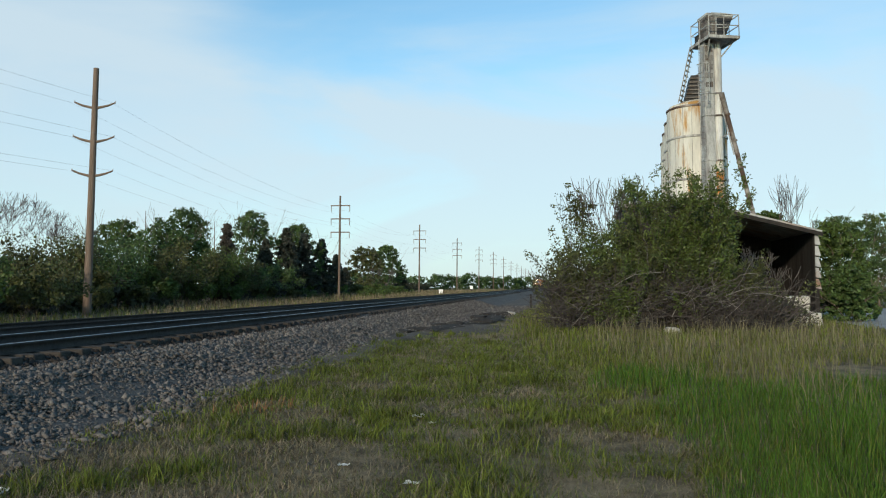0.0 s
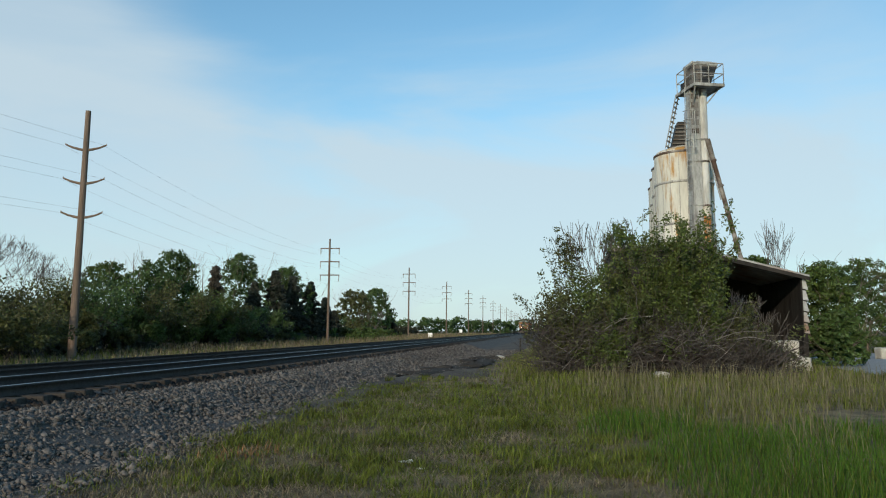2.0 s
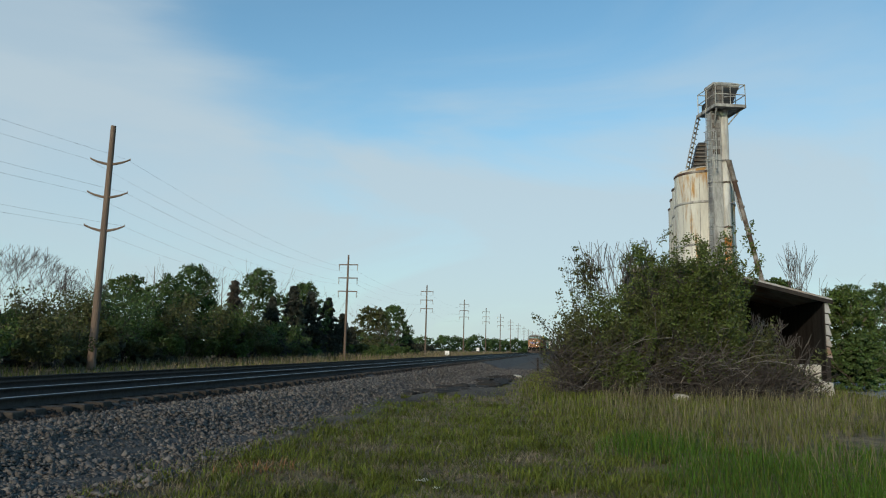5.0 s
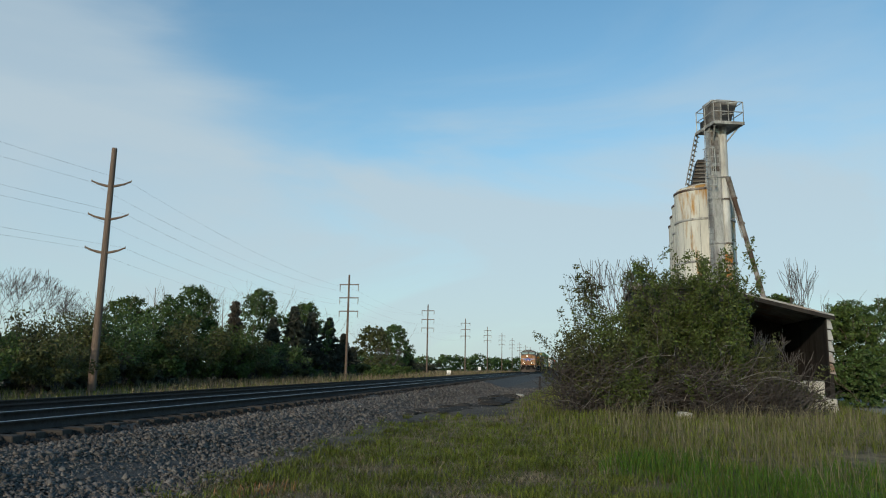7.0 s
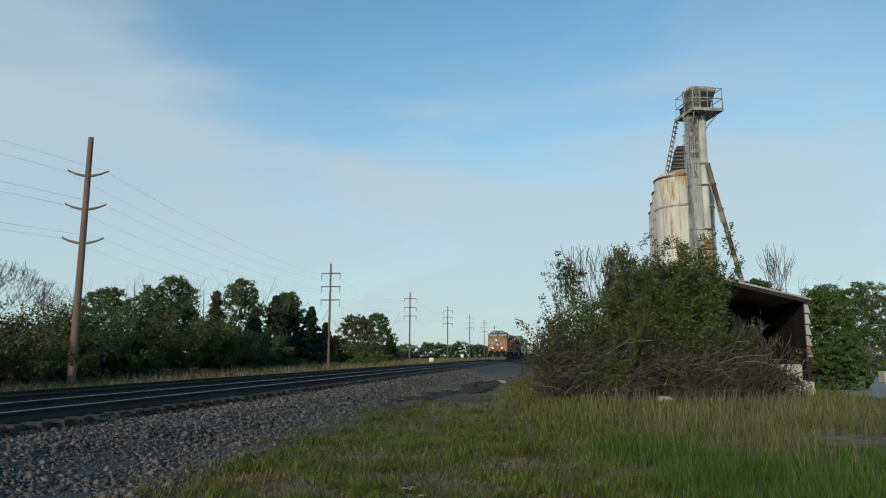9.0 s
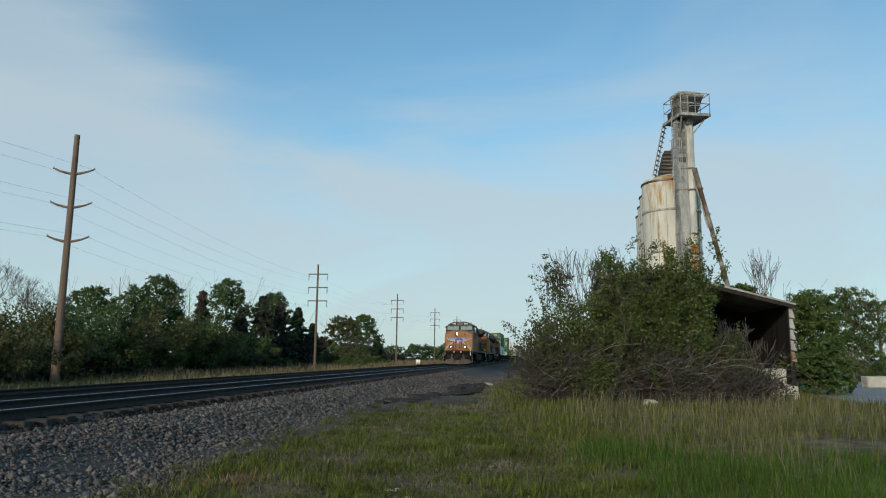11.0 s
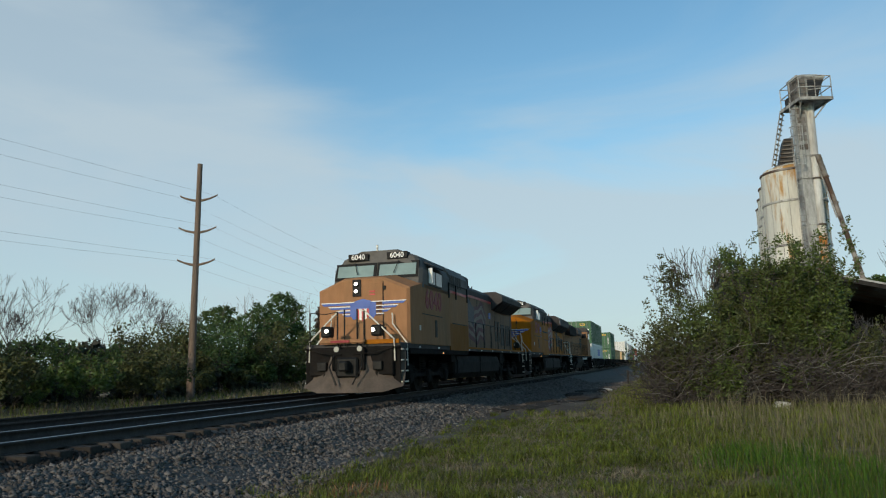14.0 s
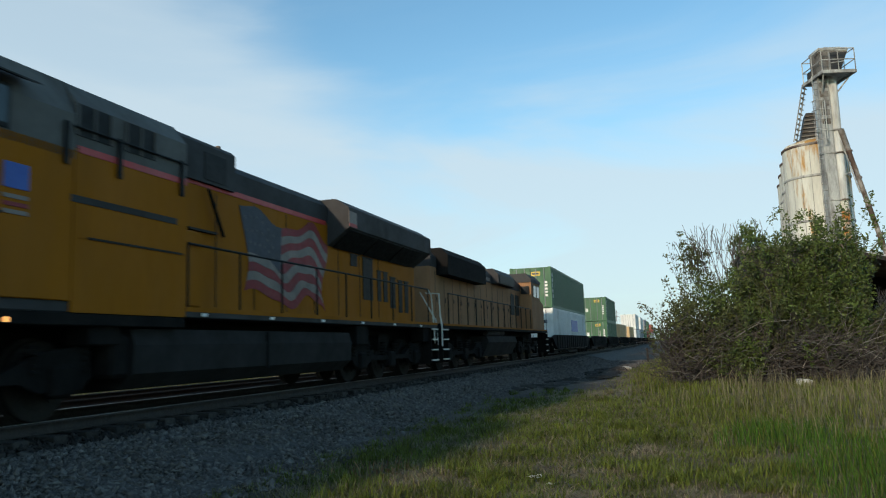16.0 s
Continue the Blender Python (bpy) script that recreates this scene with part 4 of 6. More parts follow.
# ---------------------------------------------------------------- silos and shed


def silos():
    D = (0.085, 0.996)
    for i in range(4):
        x, y = 6.55 + D[0] * 3.0 * i, 39.4 + 3.0 * i
        r, h = 1.42, 10.7
        t = thing("silo", "off-white steel silo streaked with rust", "silo", pose(x, y, -0.1), "row of silos")
        bm = bmesh.new()
        lathe(bm, [(r, 0), (r, h - 0.25), (r - 0.1, h - 0.05), (0.3, h + 0.35)], 40)
        part("shell", bm, M["silo"], t, smooth=False)
        for z in (2.6, 4.7, 6.8, 8.9, h - 0.3):
            bm = bmesh.new()
            lathe(bm, [(r + 0.005, z), (r + 0.05, z + 0.02), (r + 0.05, z + 0.1), (r + 0.005, z + 0.12)], 40)
            part("band", bm, M["steel"] if z < h - 1 else M["rust"], t)
        bm = bmesh.new()
        for k in range(20):
            a = k * math.pi / 10
            rod(bm, ((r + 0.01) * math.cos(a), (r + 0.01) * math.sin(a), 0.1), ((r + 0.01) * math.cos(a), (r + 0.01) * math.sin(a), h - 0.3), 0.012, 0.012, 4)
        part("seam", bm, M["steel"], t)


def elevator():
    """The bucket elevator: a square leg and a round one, a head on a turned platform, a ladder cage and a spout."""
    t = thing("bucket_elevator", "tall weathered grey grain elevator leg with platform and ladder", "grain elevator", pose(7.08, 37.17, -0.30, 0, 0, 17))
    part("leg", B((-0.66, -0.16, -0.22, 0.22, 0.0, 13.4), bev=0.01), M["steel"], t, "streaked galvanized trunking")
    bm = bmesh.new()
    lathe(bm, [(0.22, 0.0), (0.22, 13.42)], 20, (0.08, 0.0))
    part("leg", bm, M["legpaint"], t, "round pale trunking with rust near its foot")
    for z in (5.2, 6.77, 7.74, 9.88, 10.93):
        part("flange", B((-0.70, -0.12, -0.26, 0.26, z - 0.03, z + 0.03)), M["steel"], t)
        bm = bmesh.new()
        lathe(bm, [(0.27, z - 0.035), (0.27, z + 0.035)], 20, (0.08, 0.0))
        part("flange", bm, M["rust"] if z < 8 else M["headsteel"], t)
    bm = bmesh.new()
    lathe(bm, [(0.225, 6.0), (0.225, 7.7)], 20, (0.08, 0.0))
    part("rusted_section", bm, M["orange"], t, "orange rust on the lower trunking")
    for z in np.arange(11.2, 13.3, 0.42):
        part("inspection_plate", B((-0.60, -0.24, -0.235, -0.22, z, z + 0.26)), M["headsteel"], t)
    # head: a pale cap over a body sloping back to the round leg; a black plate paints the shade in its throat
    part("head", prism(bmesh.new(), [(-0.60, 13.46), (0.30, 13.46), (0.42, 13.8), (0.70, 14.5), (-0.60, 14.5)], "y", -0.42, 0.42), M["headsteel"], t, "boxy grey elevator head")
    part("throat", prism(bmesh.new(), [(-0.12, 13.52), (0.28, 13.52), (0.40, 13.82), (0.64, 14.44), (-0.12, 14.44)], "y", -0.45, -0.42), M["black"], t, "black plate for the shaded throat of the head")
    part("throat_bar", pipe([(-0.1, -0.47, 13.95), (0.5, -0.47, 14.02)], 0.025), M["steel"], t)
    part("corner_angle", B((-0.20, -0.12, -0.47, -0.40, 13.46, 14.5)), M["steel"], t)
    part("hood", B((-0.64, 0.74, -0.48, 0.48, 14.5, 14.68), bev=0.05), M["steel"], t, "pale sheet-metal cap")
    part("hood_ridge", B((-0.30, 0.55, -0.30, 0.30, 14.68, 14.77), bev=0.04), M["steel"], t)
    part("motor", B((-0.60, -0.2, 0.45, 0.85, 13.52, 13.95), bev=0.05), M["black"], t, "dark drive housing")
    for k in range(6):
        part("deck_plank", B((-0.74, 0.74, -0.88 + k * 0.295, -0.61 + k * 0.295, 13.43, 13.46)), M["steel"], t)
    for sx in (-0.74, 0.74):
        part("deck_edge", B((sx - 0.03, sx + 0.03, -0.9, 0.9, 13.33, 13.47)), M["steel"], t)
    for sy in (-0.9, 0.9):
        part("deck_edge", B((-0.77, 0.77, sy - 0.03, sy + 0.03, 13.33, 13.47)), M["steel"], t)
        for z in (13.95, 14.45):
            part("rail", pipe([(-0.74, sy, z), (0.74, sy, z)], 0.024), M["steel"], t)
        for x in (-0.74, 0.0, 0.74):
            part("rail_post", pipe([(x, sy, 13.4), (x, sy, 14.46)], 0.024), M["steel"], t)
    for x in (-0.74, 0.74):
        for z in (13.95, 14.45):
            part("rail", pipe([(x, -0.9, z), (x, 0.9, z)], 0.024), M["steel"], t)
        part("rail_post", pipe([(x, 0.0, 13.4), (x, 0.0, 14.46)], 0.024), M["steel"], t)
    for p, q in (((0.66, -0.6, 13.34), (0.25, -0.12, 12.7)), ((0.66, 0.6, 13.34), (0.25, 0.12, 12.7)), ((-0.66, -0.8, 13.34), (-0.5, -0.22, 12.6))):
        part("brace", pipe([p, q], 0.035), M["steel"], t)
    # caged ladder on the face of the leg
    for x in (-0.95, -0.68):
        part("stile", pipe([(x, -0.30, 6.5), (x, -0.30, 13.4)], 0.02), M["steel"], t)
    for k in range(23):
        part("rung", pipe([(-0.95, -0.30, 6.7 + k * 0.29), (-0.68, -0.30, 6.7 + k * 0.29)], 0.013, 4), M["steel"], t)
    for k in range(5):
        z = 10.4 + k * 0.45
        c = [(-0.81 + 0.27 * math.cos(a), -0.30 - 0.45 * math.sin(a), z) for a in np.linspace(0, math.pi, 9)]
        part("cage_hoop", pipe(c, 0.018, 4), M["steel"], t)
    for a in np.linspace(0.3, math.pi - 0.3, 5):
        part("cage_bar", pipe([(-0.81 + 0.27 * math.cos(a), -0.30 - 0.45 * math.sin(a), 10.4), (-0.81 + 0.27 * math.cos(a), -0.30 - 0.45 * math.sin(a), 12.2)], 0.015, 4), M["steel"], t)
    # steep stair from the silo roof up to the platform
    st = thing("access_stair", "steep rusty steel stair from the silo roof to the platform", "stair", pose(0, 0, 0))
    lo, hi = Vector((5.52, 38.2, 10.55)), Vector((6.06, 37.85, 13.15))
    for off in (Vector((0, 0, 0)), Vector((0.18, 0.5, 0))):
        part("stair_string", pipe([lo + off, hi + off], 0.026), M["steel"], st)
    part("stair_rail", pipe([lo + Vector((0.22, 0, 0.35)), hi + Vector((0.12, 0, 0.0))], 0.02), M["steel"], st)
    for k in range(11):
        p = lo.lerp(hi, (k + 0.5) / 11)
        part("stair_tread", prism(bmesh.new(), [(p.x - 0.02, p.y), (p.x + 0.1, p.y), (p.x + 0.28, p.y + 0.5), (p.x + 0.16, p.y + 0.5)], "z", p.z, p.z + 0.02), M["steel"], st)
    # louvred housing on the silo roof
    dh = thing("distributor_housing", "dark sloping louvred housing on the silo roof", "grain distributor", pose(0, 0, 0))
    part("body", prism(bmesh.new(), [(5.88, 10.6), (6.62, 10.6), (6.62, 12.0), (6.22, 12.0)], "y", 38.7, 39.6), M["black"], dh)
    for k in range(7):
        x = 5.87 + 0.048 * k
        part("louvre", B((x, 6.63, 38.62, 38.70, 10.66 + k * 0.19, 10.72 + k * 0.19)), M["headsteel"], dh)
    # spout to the shed roof
    s = thing("grain_spout", "rusty sloping grain spout from the elevator to the shed", "spout", pose(0, 0, 0))
    bm = bmesh.new()
    A, Z = Vector((7.30, 37.0, 10.62)), Vector((8.63, 37.0, 4.75))
    rod(bm, A.lerp(Z, 0.16), Z, 0.105, 0.105, 14)
    part("tube", bm, M["rust"], s)
    bm = bmesh.new()
    rod(bm, A, A.lerp(Z, 0.17), 0.13, 0.12, 14)
    part("mouth", bm, M["headsteel"], s)
    part("stay_pipe", pipe([A + Vector((-0.05, -0.05, -0.5)), A.lerp(Z, 0.5) + Vector((-0.16, -0.05, 0))], 0.03), M["steel"], s)
    part("brace", pipe([(7.3, 37.0, 8.55), (7.78, 37.0, 8.75)], 0.025), M["steel"], s)
    part("brace", pipe([(7.8, 37.0, 4.9), (8.48, 37.0, 5.6)], 0.03), M["rust"], s)
    for f in (0.17, 0.38, 0.60, 0.82):
        bm = bmesh.new()
        a = A.lerp(Z, f)
        rod(bm, a, a + Vector((0.022, 0, -0.08)), 0.15, 0.15, 14)
        part("collar", bm, M["rust"], s)


def shed():
    t = thing("shed", "open-sided weathered shed with a sagging tin roof", "shed", pose(0, 0, 0))
    y0, y1 = 34.0, 41.0
    # roof slopes down to the right, from the tall bay to the open bay
    bm = bmesh.new()
    prism(bm, [(6.55, 4.95), (10.55, 3.86), (10.55, 3.78), (6.55, 4.86)], "y", y0 - 0.3, y1)
    part("roof", bm, M["tin"], t, "sloping rusty tin roof")
    part("fascia", prism(bmesh.new(), [(6.55, 4.86), (10.57, 3.78), (10.57, 3.62), (6.55, 4.68)], "y", y0 - 0.33, y0 - 0.28), M["shadedwood"], t)
    bm = bmesh.new()
    prism(bm, [(2.5, 5.22), (6.9, 5.36), (6.9, 5.28), (2.5, 5.14)], "y", y0 - 0.2, y1)
    part("roof", bm, M["tin"], t, "low rusty tin roof")
    part("fascia", B((2.5, 6.9, y0 - 0.22, y0 - 0.17, 4.98, 5.13)), M["rust"], t)
    part("wall", B((2.6, 2.75, y0, y1, -0.2, 5.12)), M["shadedwood"], t)
    part("wall", prism(bmesh.new(), [(2.75, -0.2), (10.3, -0.2), (10.3, 3.90), (6.6, 4.90), (6.6, 5.1), (2.75, 5.1)], "y", y1 - 0.15, y1), M["shadedwood"], t)
    part("wall", B((6.45, 6.6, y0 + 0.1, y1 - 0.2, -0.2, 4.66)), M["concrete"], t, "pale flaking partition wall")
    for k in range(20):
        x = 2.77 + k * 0.185
        part("board", B((x, x + 0.175, y0 + 0.02, y0 + 0.05, -0.2, 4.97 - 0.03 * (k % 3))), M["shadedwood"], t)
    for x in (6.55, 10.35):
        part("post", B((x - 0.09, x + 0.09, y0 - 0.1, y0 + 0.08, -0.2, 4.7 if x < 8 else 3.7)), M["shadedwood"], t)
    part("wall", B((10.3, 10.38, y0 + 0.1, y1 - 0.16, -0.2, 3.82)), M["shadedwood"], t)
    for k in range(5):
        z = 1.45 + k * 0.46
        bm = bmesh.new()
        prism(bm, [(10.30, z), (10.52, z - 0.04), (10.42, z + 0.38), (10.30, z + 0.40)], "y", y0 - 0.14, y0 + 0.02)
        part("slat", bm, M["tin"], t, "curled pale sheet-metal slat")
    # stacked concrete blocks
    for i, (x, y, z, w) in enumerate(((8.55, 33.0, -0.1, 1.5), (8.75, 33.0, 0.52, 1.15), (9.35, 32.2, -0.15, 0.75), (17.2, 44.0, 0.0, 2.2))):
        b = thing("concrete_block", "chipped whitish concrete block beside the shed", "concrete block", pose(x, y, z, 0, 0, 4 * i - 5), "concrete blocks")
        bm = B((0, w * 0.9, 0, 0.7, 0, 0.62), bev=0.05)
        bmesh.ops.subdivide_edges(bm, edges=bm.edges[:], cuts=2, use_grid_fill=True)
        for v in bm.verts:
            v.co += Vector((noise.noise(v.co * 3), noise.noise(v.co * 3 + Vector((9, 0, 0))), noise.noise(v.co * 3 + Vector((0, 9, 0))))) * 0.06
        part("body", bm, M["concrete"], b)


def oddments():
    rnd = random.Random(4)

    def lump(name, x, y, s, m, label, cat, sq=0.5):
        bm = bmesh.new()
        bmesh.ops.create_icosphere(bm, subdivisions=2, radius=s)
        for v in bm.verts:
            v.co = Vector((v.co.x * 1.3, v.co.y, v.co.z * sq)) * (1 + 0.35 * noise.noise(v.co * (2.2 / s) + Vector((x, y, 0))))
            v.co += Vector((x, y, s * sq * 0.6))
        tagged(link(name, bm, m), label, cat)
    lump("rock", 3.45, 26.4, 0.24, M["concrete"], "pale rock lying in front of the thicket", "rock")
    lump("concrete_chunk", -3.2, 43.0, 0.26, M["concrete"], "white broken concrete chunk at the gravel edge", "rubble", 0.4)
    for i, (x, y, s) in enumerate(((-1.75, 8.94, 0.075), (-1.5, 8.5, 0.035), (-4.26, 5.2, 0.07), (-1.9, 6.4, 0.04), (-1.2, 5.9, 0.05))):
        bm = bmesh.new()
        n = 7
        vs = [[bm.verts.new((x + (i2 / n - 0.5) * 2 * s * 1.4, y + (j / n - 0.5) * 2 * s, 0.03 + 0.5 * s * noise.noise((i2 * 0.7 + x * 9, j * 0.7, 0)))) for j in range(n)] for i2 in range(n)]
        for a in range(n - 1):
            for c in range(n - 1):
                bm.faces.new((vs[a][c], vs[a + 1][c], vs[a + 1][c + 1], vs[a][c + 1]))
        bmesh.ops.solidify(bm, geom=bm.faces[:], thickness=0.004)
        tagged(link("litter", bm, M["white"]), "crumpled scrap of white paper in the grass", "litter")
    # broken slabs and mud on the gravel
    for i in range(60):
        y = rnd.uniform(24, 43)
        x = float(lot_edge(y)) - rnd.uniform(-0.1, 1.1)
        lump("slab", x, y, rnd.uniform(0.10, 0.36), M["mud"], "dark broken asphalt piece on the gravel", "rubble", 0.3)
    for i in range(9):
        y = 26.0 + i * 1.7
        bm = bmesh.new()
        c = Vector((float(lot_edge(y)) - rnd.uniform(-0.2, 0.8), y, 0.075))
        ring = []
        for k in range(18):
            a = k * math.pi / 9
            r = rnd.uniform(0.7, 0.95) * (1 + 0.5 * noise.noise((math.cos(a) * 1.5, math.sin(a) * 1.5, i * 3.0)))
            ring.append(bm.verts.new(c + Vector((r * math.cos(a) * 0.8, r * math.sin(a) * 1.7, -0.02))))
        mid = bm.verts.new(c + Vector((0, 0, 0.015)))
        for k in range(18):
            bm.faces.new((mid, ring[k], ring[(k + 1) % 18]))
        tagged(link("mud_patch", bm, M["mud"]), "dark wet mud on the gravel", "mud", kind="structure")
    # lineside marks
    for x, y, h, w in ((-18.2, 113, 0.9, 0.32), (-18.4, 155, 1.5, 0.3)):
        p = thing("marker_post", "small white lineside marker on a post", "marker", pose(x + bend(y), y, 0))
        part("post", B((-0.04, 0.04, -0.04, 0.04, -0.3, h)), M["tie"], p)
        part("plate", B((-w, w, -0.07, -0.045, h - 0.35, h + 0.3), bev=0.01), M["white"], p)
    p = thing("stake", "short dark wooden stake at the gravel edge", "stake", pose(-2.6, 56.5, 0))
    part("post", B((-0.06, 0.06, -0.06, 0.06, -0.2, 0.95), bev=0.01), M["tie"], p)
    part("cap", B((-0.07, 0.07, -0.07, 0.07, 0.95, 1.0), bev=0.01), M["tie"], p)


def setting():
    ground()
    strip("ballast_bed", BALLAST, -40, 420, 1.0, M["ballast"], "grey crushed-stone ballast bed with sloping shoulder", "ballast", rough=0.10)
    strip("gravel_shoulder", [(-5.6, 0.05), (-4.6, 0.045), (-3.9, 0.04), (-3.2, 0.03), (-2.6, -0.03)], 25, 240, 1.2, M["gravel"], "packed gravel track beside the ballast", "gravel road", rough=0.12)
    strip("gravel_shoulder", [(-5.9, 0.04), (-5.3, 0.035), (-4.9, 0.03), (-4.3, -0.03)], -6, 26, 0.6, M["gravel"], "gravel spilling into the grass", "gravel road", rough=0.10)
    strip("paved_lot", [(11.2, 0.0), (12.4, 0.02), (20, 0.02), (34, 0.0)], 27.5, 55.5, 0.8, M["asphalt"], "grey paved lot beside the grass", "pavement", rough=0.1, follow=False)
    strip("paved_lot", [(4.6, -0.01), (5.6, 0.01), (9, 0.01)], 13.2, 15.6, 0.6, M["asphalt"], "strip of grey gravelly paving in the grass", "pavement", rough=0.06, follow=False)
    strip("oily_bed", [(-10.25, 0.545), (-9.5, 0.565), (-8.0, 0.565), (-7.55, 0.555)], -30, 300, 1.0, M["oily"], "dark oil-stained ballast between the rails", "ballast", rough=0.02)
    strip("oily_bed", [(-14.9, 0.46), (-14.0, 0.47), (-12.7, 0.47), (-11.8, 0.455)], -30, 300, 1.0, M["oily"], "dark oil-stained ballast between the rails", "ballast", rough=0.02)
    track(TRACK_X, 0.0, -14, 420, False)
    track(FAR_X, FAR_DROP, -14, 420, True)
    stones()


setting()
plantings()
power_line()
silos()
elevator()
shed()
oddments()
grasses()
# ---------------------------------------------------------------- the train
T = dict(
    yellow=mat("loco_yellow", (0.31, 0.105, 0.005), 0.7, gloss=0.1, vary=0.10, scale=0.8, second=(0.22, 0.08, 0.010), mask=(0.52, 0.75), sscale=0.9, stretch=(1, 1, 0.35)),
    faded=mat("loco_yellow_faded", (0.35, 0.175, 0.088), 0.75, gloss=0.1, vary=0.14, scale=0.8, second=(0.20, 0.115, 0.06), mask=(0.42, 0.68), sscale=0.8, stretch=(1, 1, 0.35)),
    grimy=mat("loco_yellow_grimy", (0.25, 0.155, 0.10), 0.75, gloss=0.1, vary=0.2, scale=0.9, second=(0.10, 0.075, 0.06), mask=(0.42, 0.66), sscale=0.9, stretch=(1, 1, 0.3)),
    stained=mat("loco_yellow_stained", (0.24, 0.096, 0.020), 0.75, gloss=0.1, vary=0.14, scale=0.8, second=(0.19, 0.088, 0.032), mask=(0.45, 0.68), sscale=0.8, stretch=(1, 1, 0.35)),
    grey=mat("loco_grey", (0.052, 0.049, 0.050), 0.7, gloss=0.12, vary=0.15, scale=1.0, second=(0.034, 0.031, 0.029), mask=(0.45, 0.7), sscale=0.8),
    cabgrey=mat("cab_grey", (0.12, 0.113, 0.106), 0.7, gloss=0.15, vary=0.15, scale=1.0, second=(0.075, 0.066, 0.058), mask=(0.45, 0.7), sscale=0.9),
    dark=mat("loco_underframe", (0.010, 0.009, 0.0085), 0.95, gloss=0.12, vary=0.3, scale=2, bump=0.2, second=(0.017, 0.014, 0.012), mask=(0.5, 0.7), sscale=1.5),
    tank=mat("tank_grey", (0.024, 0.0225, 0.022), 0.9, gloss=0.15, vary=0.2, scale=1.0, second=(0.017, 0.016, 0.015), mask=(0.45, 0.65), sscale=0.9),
    dust=mat("plow_dust", (0.085, 0.065, 0.053), 0.9, vary=0.25, scale=2.5, bump=0.2, second=(0.07, 0.055, 0.045), mask=(0.5, 0.66), sscale=2.0),
    red=mat("stripe_red", (0.42, 0.03, 0.03), 0.5, vary=0.15, scale=2),
    redf=mat("number_red", (0.21, 0.008, 0.014), 0.6, vary=0.2, scale=3),
    blue=mat("emblem_blue", (0.02, 0.075, 0.34), 0.5, vary=0.12, scale=3),
    navy=mat("mural_navy", (0.022, 0.025, 0.04), 0.6, vary=0.3, scale=3),
    white=mat("trim_white", (0.72, 0.72, 0.70), 0.5, vary=0.12, scale=4),
    cream=mat("mural_white", (0.20, 0.155, 0.135), 0.6, vary=0.25, scale=3),
    dimcream=mat("mural_white_faded", (0.20, 0.15, 0.125), 0.7, vary=0.3, scale=2),
    dimred=mat("mural_red_faded", (0.12, 0.035, 0.038), 0.7, vary=0.3, scale=2),
    mural_grey=mat("mural_star_grey", (0.09, 0.085, 0.085), 0.7, vary=0.3, scale=3),
    rail=mat("handrail_white", (0.6, 0.57, 0.5), 0.5, vary=0.15, scale=4),
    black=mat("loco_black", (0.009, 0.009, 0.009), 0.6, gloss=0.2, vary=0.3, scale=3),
    # windshield base is pale teal, standing in for the sky mirrored in it
    glass=mat("cab_glass_sky_tint", (0.22, 0.29, 0.28), 0.06, vary=0.1, scale=1),
    dim=mat("cab_glass_dark", (0.02, 0.022, 0.024), 0.08, vary=0.1, scale=1),
    lamp=mat("headlight", (1.0, 0.93, 0.80), 0.2, vary=0.0, emit=9.0),
    lens=mat("dull_lens", (0.35, 0.33, 0.30), 0.2, vary=0.1),
    amber=mat("small_marker_lamp", (1.0, 0.45, 0.12), 0.3, vary=0.0, emit=1.5),
    green=mat("container_green", (0.016, 0.095, 0.036), 0.55, vary=0.15, scale=0.8, second=(0.02, 0.09, 0.04), mask=(0.5, 0.75), sscale=0.6),
    cwhite=mat("container_white", (0.66, 0.66, 0.64), 0.6, vary=0.12, scale=0.8, second=(0.45, 0.43, 0.40), mask=(0.55, 0.75), sscale=0.6),
    cred=mat("container_red", (0.30, 0.07, 0.05), 0.6, vary=0.15, scale=0.8),
    ctan=mat("container_tan", (0.50, 0.33, 0.16), 0.6, vary=0.15, scale=0.8),
    cgrey=mat("container_grey", (0.22, 0.23, 0.25), 0.6, vary=0.15, scale=0.8),
    gold=mat("label_gold", (0.60, 0.40, 0.04), 0.5, vary=0.1),
    wheel=mat("wheel_steel", (0.022, 0.019, 0.017), 0.85, 0.1, gloss=0.2, vary=0.2, scale=4),
)
WHEELS = []


def text(body, size, m, parent, x, y, z, rz=90, rx=90, name="number", ex=0.004):
    cu = bpy.data.curves.new(name, "FONT")
    cu.body, cu.size, cu.extrude, cu.offset = body, size, ex, size * (0.03 if size > 0.5 else 0.012)
    cu.space_character = 1.12 if size > 0.5 else 1.0
    cu.align_x, cu.align_y = "CENTER", "CENTER"
    cu.materials.append(m)
    ob = new(name, cu)
    ob.parent = parent
    ob.matrix_local = pose(x, y, z, rx, 0, rz)
    return ob


def loft(sections, close=True):
    """Joins outlines of equal count, each a list of points, into one closed body."""
    bm = bmesh.new()
    rings = [[bm.verts.new(p) for p in s] for s in sections]
    n = len(rings[0])
    for a, b in zip(rings, rings[1:]):
        for i in range(n):
            bm.faces.new((a[i], a[(i + 1) % n], b[(i + 1) % n], b[i]))
    bm.faces.new(rings[0][::-1])
    bm.faces.new(rings[-1])
    bmesh.ops.recalc_face_normals(bm, faces=bm.faces)
    return bm


def plate(pts, d, thick=0.006):
    """A thin flat piece on a side (d 'x') or a front (d 'y'), from its outline."""
    axis, at, sign = d
    bm = bmesh.new()
    return prism(bm, pts, axis, at, at + sign * thick)


